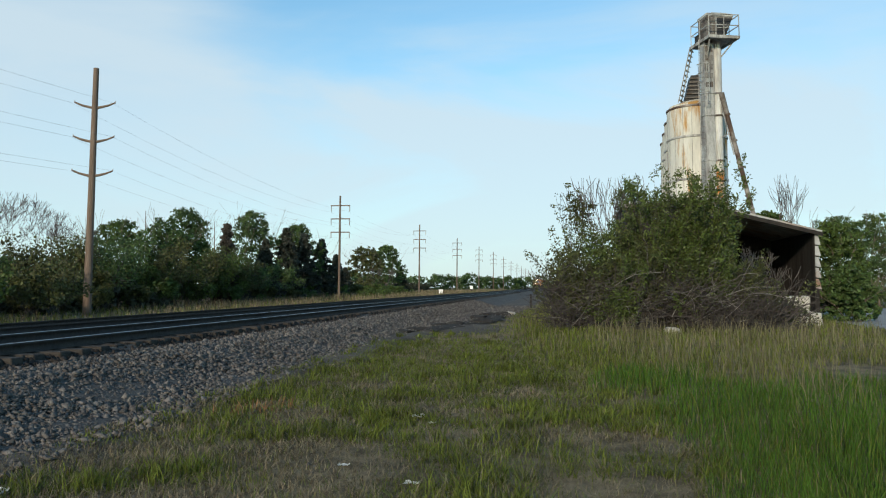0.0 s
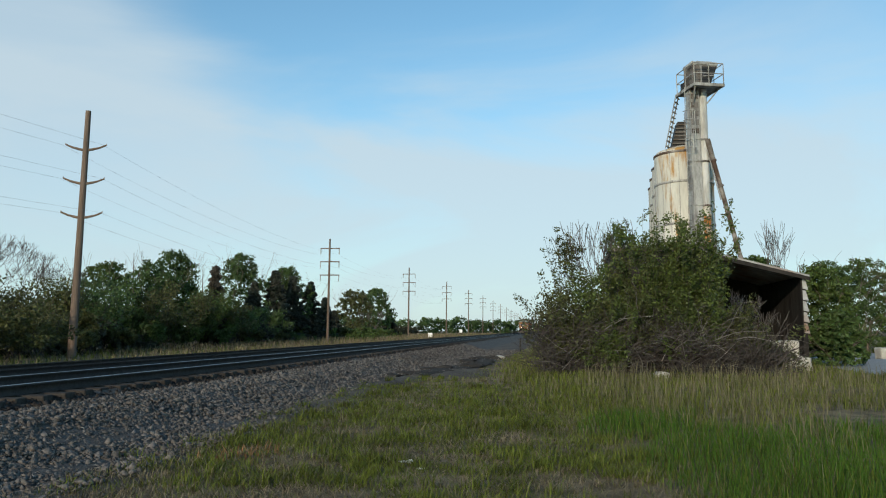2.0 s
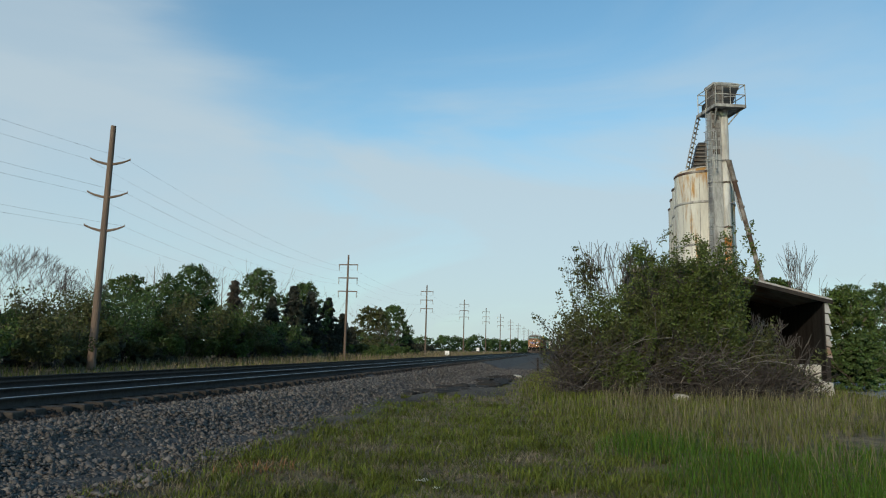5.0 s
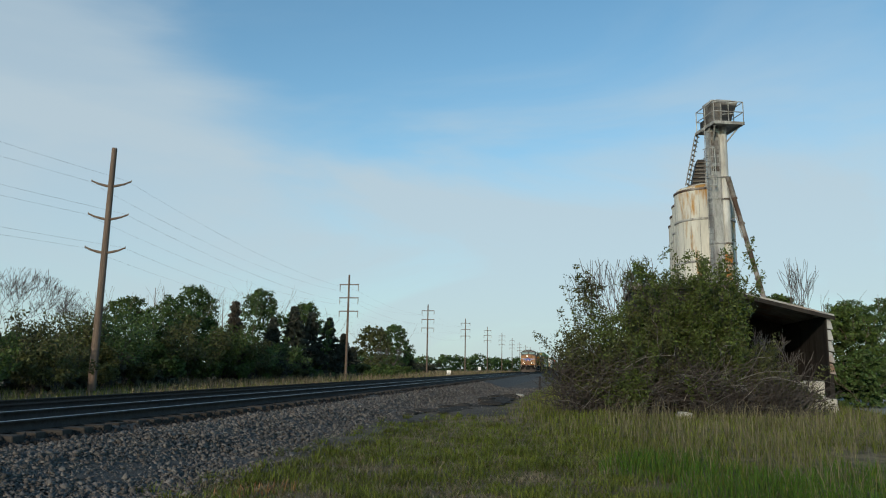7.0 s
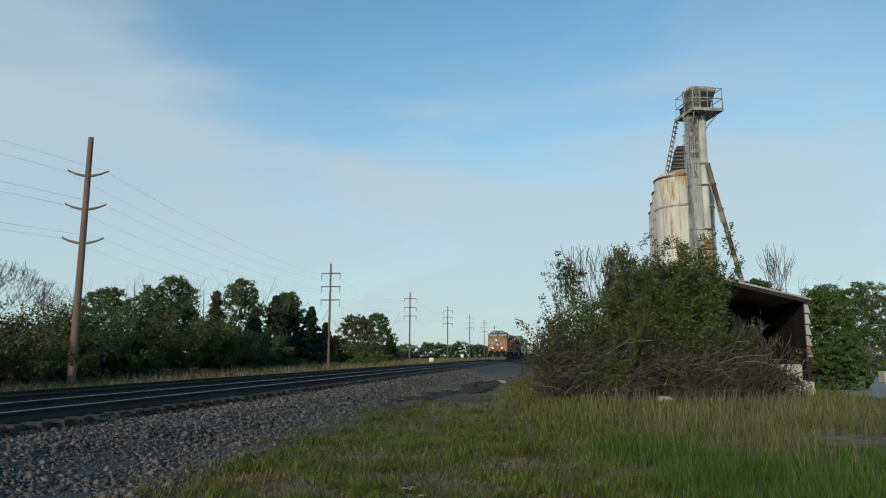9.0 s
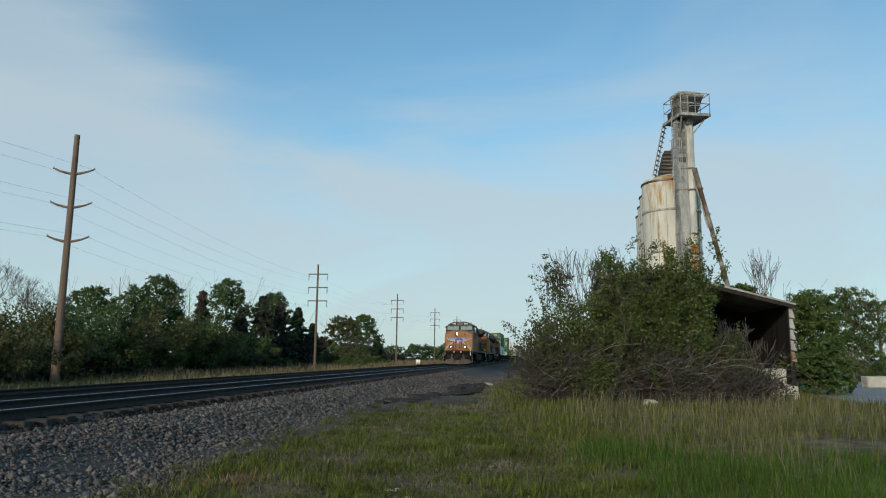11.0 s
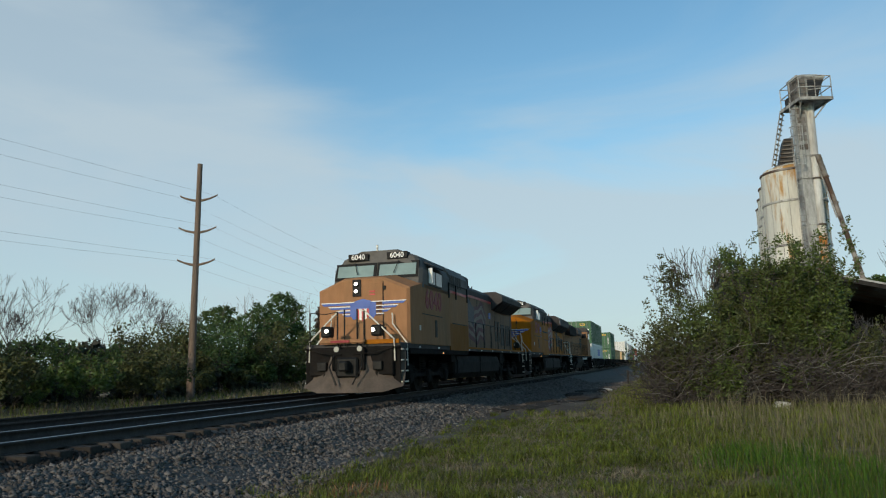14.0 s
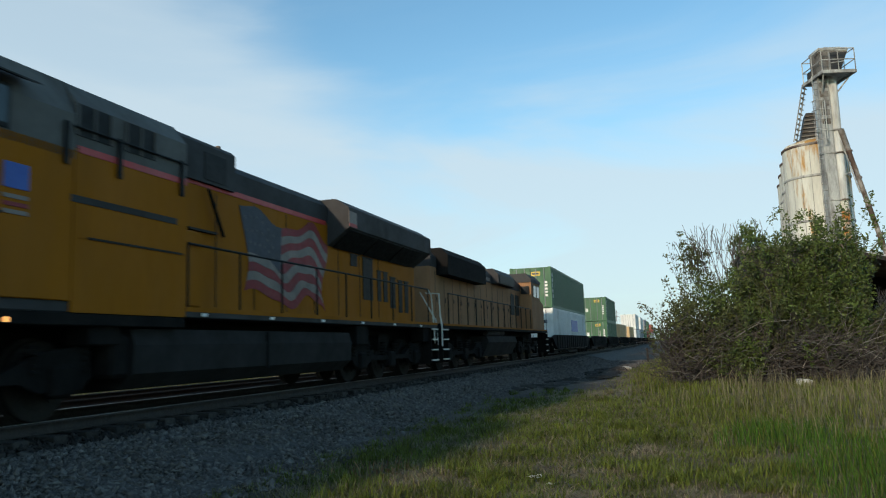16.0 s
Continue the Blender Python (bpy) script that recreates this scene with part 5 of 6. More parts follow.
def wheelset(parent, y, r=0.52):
    w = new("wheelset")
    w.parent = parent
    w.matrix_local = pose(0, y, r)
    w.empty_display_size = 0.2
    for s in (-1, 1):
        bm = bmesh.new()
        for (a, b, r0, r1) in ((0.70, 0.73, r + 0.03, r + 0.03), (0.73, 0.85, r, r - 0.01), (0.79, 0.86, r * 0.72, r * 0.7), (0.85, 0.93, 0.16, 0.13)):
            rod(bm, (s * a, 0, 0), (s * b, 0, 0), r0, r1, 28)
        for k in range(4):
            a = k * math.pi / 2
            rod(bm, (s * 0.86, 0.3 * math.cos(a), 0.3 * math.sin(a)), (s * 0.875, 0.3 * math.cos(a), 0.3 * math.sin(a)), 0.045, 0.045, 8)
        part("wheel", bm, T["wheel"], w)
    bm = bmesh.new()
    rod(bm, (-0.72, 0, 0), (0.72, 0, 0), 0.09, 0.09, 12)
    part("axle", bm, T["dark"], w)
    WHEELS.append((w, y, r))
    return w


def truck(parent, y0, span=1.95, r=0.52, axles=3, wide=1.12):
    """A bogie: cast side frames with springs and journal boxes, and its wheelsets."""
    tk = new("truck")
    tk.parent = parent
    tk.matrix_local = pose(0, y0, 0)
    L = span * (axles - 1)
    for s in (-1, 1):
        bm = bmesh.new()
        prof = [(-0.55, 0.55), (-0.45, 0.95), (0.3, 0.88), (0.9, 0.62), (L - 0.9, 0.62), (L - 0.3, 0.88), (L + 0.45, 0.95), (L + 0.55, 0.55), (L + 0.35, 0.38), (L - 0.35, 0.38), (L - 0.6, 0.5), (0.6, 0.5), (0.35, 0.38), (-0.35, 0.38)]
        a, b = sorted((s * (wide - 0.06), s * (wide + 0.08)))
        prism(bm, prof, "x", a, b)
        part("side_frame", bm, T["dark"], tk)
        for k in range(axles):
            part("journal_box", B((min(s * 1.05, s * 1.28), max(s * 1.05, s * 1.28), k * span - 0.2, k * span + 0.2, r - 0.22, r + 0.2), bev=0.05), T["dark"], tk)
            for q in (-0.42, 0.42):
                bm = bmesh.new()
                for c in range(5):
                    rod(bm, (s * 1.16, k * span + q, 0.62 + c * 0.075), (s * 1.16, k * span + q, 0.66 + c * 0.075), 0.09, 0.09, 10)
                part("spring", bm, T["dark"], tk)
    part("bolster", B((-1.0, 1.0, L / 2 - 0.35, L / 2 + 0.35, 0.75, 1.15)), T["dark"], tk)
    for k in range(axles):
        wheelset(parent, y0 + k * span, r)
    return tk


def headlight(parent, x, y, z, r, lit):
    h = new("headlight")
    h.parent = parent
    h.matrix_local = pose(x, y, z)
    h["label"] = "round lit headlight" if lit else "round unlit headlight"
    bm = bmesh.new()
    rod(bm, (0, 0.02, 0), (0, -0.05, 0), r * 1.25, r * 1.2, 18)
    part("rim", bm, T["black"], h)
    bm = bmesh.new()
    rod(bm, (0, -0.045, 0), (0, -0.06, 0), r, r * 0.9, 18)
    part("lens", bm, T["lamp"] if lit else T["lens"], h)


def handrail_run(parent, x, y0, y1, n, z0=1.52, z1=2.52, m=None):
    m = m or T["dark"]
    for z in (z1,):
        part("handrail", pipe([(x, y0, z), (x, y1, z)], 0.022), m, parent)
    for k in range(n):
        y = y0 + (y1 - y0) * k / (n - 1)
        part("stanchion", pipe([(x, y, z0), (x, y, z1)], 0.02), m, parent)


def steps(parent, y, s, white=True):
    """A stair well at a corner of the frame with four treads and bent handrails."""
    for k in range(4):
        z = 0.38 + k * 0.31
        part("step", B((min(s * 1.02, s * 1.5), max(s * 1.02, s * 1.5), y - 0.28, y + 0.28, z, z + 0.03)), T["dark"], parent)
        part("step_edge", B((min(s * 1.47, s * 1.515), max(s * 1.47, s * 1.515), y - 0.28, y + 0.28, z - 0.005, z + 0.036)), T["rail"], parent, "white step edge")
    for q in (-0.3, 0.3):
        part("step_side", B((min(s * 1.0, s * 1.48), max(s * 1.0, s * 1.48), y + q - 0.015, y + q + 0.015, 0.3, 1.4)), T["dark"], parent)


def mural(parent, x, y0, y1, z0, z1, pale, redm):
    """A waving striped flag painted on the hood side: bent strips and a dark field."""
    n, bars = 22, 9
    def wave(u, v):
        return (y0 + (y1 - y0) * u + 0.17 * math.sin(v * 5 + u * 3), z0 + (z1 - z0) * v + (0.15 * math.sin(u * 9.5 + 0.6) + 0.05 * math.sin(u * 21 + v * 4)) * (0.5 + u) - 0.15 * u)
    for b in range(bars):
        bm = bmesh.new()
        lo, hi = b / bars, (b + 0.98) / bars
        u0 = 0.42 if b >= 4 else 0.0
        prev = None
        for i in range(n + 1):
            u = u0 + (1 - u0) * i / n
            vs = [bm.verts.new((x + e, *wave(u, v))) for e in (0.0, 0.006) for v in (lo, hi)]
            if prev:
                for q in ((0, 1), (1, 3), (3, 2), (2, 0)):
                    bm.faces.new((prev[q[0]], prev[q[1]], vs[q[1]], vs[q[0]]))
            prev = vs
        bmesh.ops.recalc_face_normals(bm, faces=bm.faces)
        part("mural_stripe", bm, redm if b % 2 == 0 else pale, parent, "painted wavy flag stripe")
    bm = bmesh.new()
    top = [wave(u, 1.0) for u in np.linspace(0.0, 0.42, 9)]
    bot = [wave(u, 4 / bars) for u in np.linspace(0.42, 0.0, 9)]
    prism(bm, top + bot, "x", x, x + 0.007)
    part("mural_field", bm, T["navy"], parent, "dark blue field of the painted flag")
    rnd = random.Random(2)
    for k in range(18):
        u, v = 0.03 + 0.36 * ((k % 6) + 0.5) / 6, 0.5 + 0.45 * ((k // 6) + 0.5) / 3
        c = wave(u, v)
        bm = bmesh.new()
        rod(bm, (x + 0.004, *c), (x + 0.011, *c), 0.035, 0.035, 5)
        part("mural_star", bm, T["mural_grey"], parent)


def locomotive(number, old, lit, label):
    """A six-axle road locomotive with a wide nose; y runs back from the nose, z up from the rail."""
    t = thing("locomotive", label, "locomotive", None, "locomotives of the train")
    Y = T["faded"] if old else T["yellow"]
    G = T["grey"]
    C = 7.05 if old else 6.75          # end of the full-width body
    W = 13.8 if old else 12.75         # front of the radiator wings
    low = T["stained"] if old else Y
    # frame and deck
    part("deck", B((-1.48, 1.48, -0.85, 19.35, 1.36, 1.52), bev=0.015), G, t, "grey side sill")
    part("sill_stripe", B((1.482, 1.49, C + 0.05, 19.3, 1.45, 1.52)), T["yellow"], t)
    for k in range(9):
        part("sill_reflector", B((1.482, 1.492, 0.9 + k * 2.1, 1.05 + k * 2.1, 1.385, 1.435)), T["white"], t)
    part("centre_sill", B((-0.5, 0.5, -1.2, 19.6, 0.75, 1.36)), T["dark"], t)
    # black filler added between the trucks to block light from behind
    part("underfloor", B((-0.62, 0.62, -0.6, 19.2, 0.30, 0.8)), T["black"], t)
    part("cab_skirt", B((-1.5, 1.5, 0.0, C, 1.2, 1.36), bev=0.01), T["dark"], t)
    for k, (y, w, h) in enumerate(((4.9, 0.6, 0.35), (13.4, 0.7, 0.4), (18.2, 0.5, 0.35))):
        part("equipment_box", B((1.0, 1.4, y, y + w, 1.3 - h, 1.36), bev=0.02), T["dark"], t)
    # nose: faceted, falling towards its sides
    def ring(y, w, zs, zc, c):
        return [(-w, y, 1.5), (w, y, 1.5), (w, y, zs), (c, y, zc), (-c, y, zc), (-w, y, zs)]
    part("nose", loft([ring(0.0, 1.40, 3.14, 3.50, 0.60), ring(0.08, 1.49, 3.20, 3.56, 0.64), ring(1.4, 1.52, 3.46, 3.76, 0.70)]), Y, t, "wide yellow nose")
    part("nose_door", B((0.02, 0.64, -0.018, 0.02, 1.56, 3.36), bev=0.008), Y, t)
    part("nose_door_gap", B((0.645, 0.672, -0.012, 0.02, 1.56, 3.42)), T["black"], t)
    part("nose_door_handle", B((0.54, 0.58, -0.05, -0.018, 2.0, 2.12)), T["black"], t)
    for z in (1.9, 2.9):
        part("hinge", B((0.66, 0.74, -0.04, 0.0, z + 0.25 * (z > 2), z + 0.12 + 0.25 * (z > 2))), T["black"], t)
    part("headlight_box", B((-0.34, -0.06, -0.03, 0.05, 2.98, 3.50), bev=0.01), T["black"], t)
    headlight(t, -0.2, -0.04, 3.36, 0.054, lit)
    headlight(t, -0.2, -0.04, 3.14, 0.054, lit)
    # emblem on the nose: winged shield in plain shapes
    for s in (-1, 1):
        for k, (xa, xb, z0, z1) in enumerate(((0.2, 1.38, 2.72, 2.79), (0.2, 1.12, 2.60, 2.66), (0.2, 0.86, 2.48, 2.54), (0.2, 0.66, 2.37, 2.42))):
            o = [(s * xa, z0), (s * (xb - 0.08), z0), (s * xb, z1), (s * xa, z1)]
            part("emblem_feather", plate(o, ("y", -0.012, -1), 0.006), T["blue"], t, "blue wing feather")
            o = [(s * (xa + 0.02), z1 + 0.003), (s * xb, z1 + 0.003), (s * (xb + 0.03), z1 + 0.028), (s * (xa + 0.02), z1 + 0.028)]
            part("emblem_edge", plate(o, ("y", -0.012, -1), 0.007), T["white"], t, "white feather edge")
        o = [(s * 0.2, 2.30), (s * 0.32, 2.26), (s * 0.42, 2.42), (s * 0.42, 2.78), (s * 0.2, 2.82)]
        part("emblem_wing_root", plate(o, ("y", -0.013, -1), 0.008), T["blue"], t)
    part("emblem_shield", plate([(-0.22, 2.6), (0.22, 2.6), (0.26, 2.84), (0, 2.90), (-0.26, 2.84)], ("y", -0.016, -1), 0.01), T["blue"], t)
    for k in range(5):
        x0 = -0.2 + k * 0.08
        part("emblem_bar", plate([(x0, 2.22 + 0.05 * abs(k - 2)), (x0 + 0.08, 2.22 + 0.05 * abs(k - 1.5)), (x0 + 0.08, 2.6), (x0, 2.6)], ("y", -0.016, -1), 0.01), T["red"] if k % 2 == 0 else T["white"], t)
    for k in (0, 1):
        part("notice_bar", B((0.22, 0.40, -0.026, -0.016, 3.0 + k * 0.09, 3.05 + k * 0.09)), T["red"], t)
    # cab
    def cab(y, w, dz=0.0, dy=0.0):
        return [(-w, y, 3.3), (w, y, 3.3), (w, y + dy * 0.4, 3.88), (w - 0.24, y + dy, 4.36 + dz), (0.6, y + dy, 4.62 + dz), (-0.6, y + dy, 4.62 + dz), (-w + 0.24, y + dy, 4.36 + dz), (-w, y + dy * 0.4, 3.88)]
    part("cab", loft([cab(1.05, 1.44, -0.03, 0.34), cab(1.22, 1.52, 0, 0.34), cab(4.45, 1.52, 0.0)]), T["cabgrey"], t, "grey cab top")
    part("cab_side", B((-1.52, 1.52, 1.4, 4.45, 1.5, 3.42), bev=0.01), Y, t)
    part("cab_roof_hatch", B((-0.5, 0.5, 1.9, 4.3, 4.5, 4.62), bev=0.03), G, t)
    for s in (-1, 1):
        a, b = sorted((s * 0.10, s * 1.34))
        for nm, g, m, dd in (("windshield_frame", 0.085, T["black"], 0.0), ("windshield", 0.0, T["glass"], 0.012)):
            bm = bmesh.new()
            lo, hi = 3.72 - g, 4.10 + g
            ya = 1.05 + 0.34 * 0.4 * (lo - 3.3) / 0.58 - 0.03 - dd
            yb = 1.05 + 0.34 * 0.4 + 0.34 * 0.6 * (hi - 3.88) / 0.48 - 0.03 - dd
            vs = [(a - g, ya, lo), (b + g, ya, lo), (b + g, yb, hi), (a - g, yb, hi)]
            loft_b = loft([vs, [(x, y + 0.09, z) for x, y, z in vs]])
            part(nm, loft_b, m, t)
            bm.free()
        part("wiper", pipe([(s * 0.75, 1.20, 4.2), (s * 0.62, 1.06, 3.8)], 0.014, 4), T["black"], t)
        a, b = sorted((s * 0.32, s * 1.02))
        part("number_board", B((a, b, 1.27, 1.6, 4.27, 4.50), bev=0.015), T["black"], t)
        text(number, 0.24, T["white"], t, s * 0.67, 1.262, 4.385, 0, 90, "board_number")
        # side windows
        for ya, yb in ((2.0, 2.62), (2.72, 3.4)):
            a, b = sorted((s * 1.5, s * 1.535))
            part("side_window_frame", B((a, b, ya - 0.05, yb + 0.05, 3.42, 3.96), bev=0.01), T["black"], t)
            a, b = sorted((s * 1.53, s * 1.54))
            part("side_window", B((a, b, ya, yb, 3.48, 3.91)), T["dim"], t)
        bm = loft([[(s * 1.42, 1.8, 4.16), (s * 1.72, 1.8, 4.02), (s * 1.72, 1.8, 4.04), (s * 1.42, 1.8, 4.20)], [(s * 1.42, 3.7, 4.12), (s * 1.72, 3.7, 4.0), (s * 1.72, 3.7, 4.02), (s * 1.42, 3.7, 4.16)]])
        part("sun_visor", bm, G, t)
        a, b = sorted((s * 1.54, s * 1.68))
        part("mirror", B((a, b, 1.84, 1.90, 3.48, 3.98), bev=0.01), T["white"], t, "white wind deflector")
        a, b = sorted((s * 1.52, s * 1.53))
        part("side_door_slot", B((a, b, 2.55, 2.80, 1.75, 2.32)), T["black"], t)
        part("side_panel_line", B((a, b, 1.15, 3.4, 2.44, 2.47)), T["black"], t)
        part("grab_plate", B((a, b, 0.85, 1.0, 1.92, 2.08)), T["rail"], t)
        text(number, 0.84, T["redf"], t, s * 1.528, 2.42, 2.92, 90 * s, 90, "road_number")
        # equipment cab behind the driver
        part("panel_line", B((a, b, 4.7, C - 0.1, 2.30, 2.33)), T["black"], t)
        part("grille_rail", pipe([(s * 1.55, 4.4, 3.72), (s * 1.55, C - 0.05, 3.72)], 0.018), T["black"], t)
        part("red_stripe", B((a, b, 4.5, C - 0.02, 3.40, 3.49)), T["red"], t)
        for ya in (4.45, 5.35):
            part("roof_grille", B((a, b, ya, ya + 0.64, 3.62, 4.04)), T["black"], t)
            for k in range(3):
                c, d = sorted((s * 1.53, s * 1.545))
                part("grille_bar", B((c, d, ya + (0.0, 0.3, 0.6)[k], ya + (0.0, 0.3, 0.6)[k] + 0.04, 3.62, 4.04)), T["cabgrey"], t)
        for ya in (4.25, 5.2, C - 0.2):
            part("grille_post", B((*sorted((s * 1.53, s * 1.57)), ya, ya + 0.06, 3.2, 3.75)), T["black"], t)
        if not old:
            part("slogan_bar", B((a, b, 4.4, 6.5, 2.75, 2.84)), T["grey"], t, "line of unreadable lettering")
            part("emblem_small", B((a, b, 3.4, 3.75, 2.75, 3.05)), T["blue"], t)
            for k in range(3):
                part("emblem_bar", B((a, b, 3.4, 3.75, 2.45 + k * 0.09, 2.5 + k * 0.09)), T["redf"] if k % 2 else T["cream"], t)
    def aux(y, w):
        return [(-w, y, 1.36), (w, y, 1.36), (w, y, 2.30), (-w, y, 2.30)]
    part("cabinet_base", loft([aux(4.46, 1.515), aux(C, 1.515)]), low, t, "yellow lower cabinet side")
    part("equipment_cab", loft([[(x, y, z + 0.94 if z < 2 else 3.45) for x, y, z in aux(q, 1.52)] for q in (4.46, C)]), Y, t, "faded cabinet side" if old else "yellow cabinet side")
    def auxt(y, w):
        return [(-w, y, 3.455), (w, y, 3.455), (w, y, 4.05), (w - 0.25, y, 4.36), (-w + 0.25, y, 4.36), (-w, y, 4.05)]
    part("equipment_cab_roof", loft([auxt(4.46, 1.52), auxt(C - 0.02, 1.52)]), T["cabgrey"], t, "grey cabinet roof")
    # tall air inlet at hood width behind it
    def inlet(y, w):
        return [(-w, y, 3.72), (w, y, 3.72), (w, y, 4.38), (w - 0.08, y, 4.46), (-w + 0.08, y, 4.46), (-w, y, 4.38)]
    part("air_inlet", loft([inlet(C, 1.06), inlet(C + 2.05, 1.06)]), G, t, "grey air inlet housing")
    part("vent_hatch", B((1.055, 1.075, C + 1.1, C + 1.75, 3.78, 4.26)), T["black"], t, "dark inlet screen")
    part("pipe_bend", pipe([(1.08, C + 1.2, 3.62), (1.10, C + 1.35, 3.3), (1.05, C + 1.7, 2.85)], 0.035), T["dark"], t)
    part("brake_locker", B((0.98, 1.40, C + 0.02, C + 0.55, 1.53, 2.75), bev=0.03), Y, t, "walkway locker")
    part("hood_ledge", B((0.98, 1.06, C + 0.7, C + 1.5, 2.86, 2.90)), T["black"], t)
    # engine hood
    def hood(y, w):
        return [(-w, y, 1.5), (w, y, 1.5), (w, y, 3.71), (-w, y, 3.71)]
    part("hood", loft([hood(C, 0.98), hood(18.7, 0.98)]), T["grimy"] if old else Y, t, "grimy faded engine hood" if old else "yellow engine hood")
    lift = 0.0 if old else 0.13

    def hoodt(y, w):
        return [(-w, y, 3.715), (w, y, 3.715), (w, y, 3.98 + lift), (w - 0.16, y, 4.14 + lift), (-w + 0.16, y, 4.14 + lift), (-w, y, 3.98 + lift)]
    part("hood_roof", loft([hoodt(C + 1.9, 0.99), hoodt(W + 0.1, 0.99)]), G, t, "grey hood roof")
    part("red_stripe", B((0.982, 0.992, C + 0.05, W - 0.1, 3.66, 3.76)), T["red"], t)
    for k in range(7):
        y = 8.3 + k * 1.25
        part("hood_door_line", B((0.982, 0.988, y, y + 0.025, 1.6, 3.62)), T["black"], t)
    part("exhaust_stack", B((-0.35, 0.35, 11.6, 12.5, 4.10, 4.36), bev=0.04), T["black"], t)
    for y in (9.9, 10.3, 10.6):
        part("roof_fitting", B((0.5, 0.7, y, y + 0.14, 4.1, 4.26), bev=0.02), T["black"], t)
    mural(t, 0.99, 8.75 if old else 9.2, 12.3 if old else 12.55, 1.90, 3.50, T["dimcream"] if old else T["cream"], T["dimred"] if old else T["redf"])
    if old:
        part("emblem_small", B((0.982, 0.995, 13.1, 13.5, 2.95, 3.22)), T["blue"], t)
        part("emblem_bar", B((0.982, 0.997, 13.2, 13.42, 3.05, 3.09)), T["cream"], t)
    # radiator wings over the rear
    def wing(y, dz=0.0):
        b = 3.80 if old else 3.60
        return [(-0.98, y, b - 0.4), (0.98, y, b - 0.4), (1.54, y, b), (1.54, y, 3.98 + dz), (1.2, y, 4.20 + dz), (-1.2, y, 4.20 + dz), (-1.54, y, 3.98 + dz), (-1.54, y, b)]
    part("radiator", loft([wing(W, 0.05 + lift * 0.3), wing(18.7, 0.07)]), G, t, "flared grey radiator housing")
    if not old:
        part("radiator_end", B((1.535, 1.55, W, W + 0.42, 3.66, 3.98)), T["cream"], t, "pale radiator corner panel")
        part("radiator_end_stripe", B((1.535, 1.553, W, W + 0.42, 3.62, 3.70)), T["red"], t)
    for k in range(3 if not old else 2):
        bm = loft([[(1.02, W + 0.2 + k * 1.75, 3.15), (1.48, W + 0.2 + k * 1.75, 3.53), (1.47, W + 0.2 + k * 1.75, 3.55), (1.0, W + 0.2 + k * 1.75, 3.17)],
                   [(1.02, W + 1.8 + k * 1.75, 3.15), (1.48, W + 1.8 + k * 1.75, 3.53), (1.47, W + 1.8 + k * 1.75, 3.55), (1.0, W + 1.8 + k * 1.75, 3.17)]])
        for v in bm.verts:
            v.co += Vector((0.02, 0, 0.20 if old else 0.02))
        part("radiator_grille", bm, T["black"], t, "dark intake grille")
    doors = (((14.4, 0.42, 2.45, 2.85), (14.4, 0.42, 1.92, 2.38), (15.0, 0.42, 2.45, 2.85), (15.0, 0.42, 1.92, 2.38), (15.75, 0.85, 1.75, 2.75), (16.95, 0.3, 1.75, 2.75), (17.4, 0.3, 1.75, 2.75), (17.85, 0.3, 1.75, 2.75)) if old else
             ((14.0, 0.4, 2.85, 3.12), (14.75, 0.65, 2.05, 3.12), (15.72, 0.25, 2.05, 2.85), (16.15, 0.3, 2.05, 2.85), (16.65, 0.4, 1.9, 2.75), (17.3, 0.3, 1.8, 2.7), (17.8, 0.3, 1.8, 2.7)))
    for y, w, z0, z1 in doors:
        part("louvre_door", B((0.982, 1.0, y, y + w, z0, z1), bev=0.004), T["black"], t)
        part("door_lip", B((0.982, 1.01, y - 0.04, y + w + 0.04, z1 + 0.005, z1 + 0.035)), G, t)
    part("rear_wall", B((-0.7, 0.7, 18.7, 18.95, 1.55, 3.6), bev=0.05), Y, t)
    part("horn", pipe([(0.2, 13.2, 4.1), (0.2, 13.2, 4.5)], 0.03), T["black"], t)
    part("antenna", pipe([(-0.35, 2.2, 4.55), (-0.35, 2.2, 4.92)], 0.035), T["rail"], t)
    # walkway rails
    for s in (1, -1):
        handrail_run(t, s * 1.44, C + 0.15, 18.6, 9, m=T["black"])
        part("handrail", pipe([(s * 1.44, 18.6, 2.52), (s * 1.44, 18.9, 2.4), (s * 1.44, 19.1, 1.5), (s * 1.46, 19.1, 0.9)], 0.022), T["rail"], t, "white step handrail")
        part("handrail", pipe([(s * 0.95, 19.3, 2.5), (s * 1.1, 19.35, 2.2), (s * 1.4, 19.45, 1.6), (s * 1.44, 19.45, 0.85)], 0.022), T["rail"], t, "white step handrail")
        steps(t, 19.0, s)
        steps(t, -0.55, s)
        part("handrail", pipe([(s * 0.25, -0.95, 2.50), (s * 0.42, -0.95, 2.46), (s * 1.32, -0.95, 1.62), (s * 1.34, -0.95, 1.0)], 0.024), T["rail"], t, "white step handrail")
        part("handrail", pipe([(s * 0.98, -0.12, 2.42), (s * 1.0, -0.15, 2.1), (s * 1.46, -0.22, 1.52), (s * 1.48, -0.22, 0.85)], 0.024), T["rail"], t, "white step handrail")
        part("gate_post", pipe([(s * 0.42, -0.98, 1.45), (s * 0.42, -0.98, 2.46)], 0.028), T["black"], t)
        part("gate_post", pipe([(s * 0.20, -0.98, 1.45), (s * 0.20, -0.98, 2.52)], 0.024), T["black"], t)
        part("gate_post", pipe([(s * 1.30, -0.98, 1.45), (s * 1.30, -0.98, 2.46)], 0.02), T["black"], t) if s < 0 else None
        part("ditch_light_box", B((*sorted((s * 0.63, s * 0.95)), -1.02, -0.72, 1.72, 2.04), bev=0.04), T["black"], t)
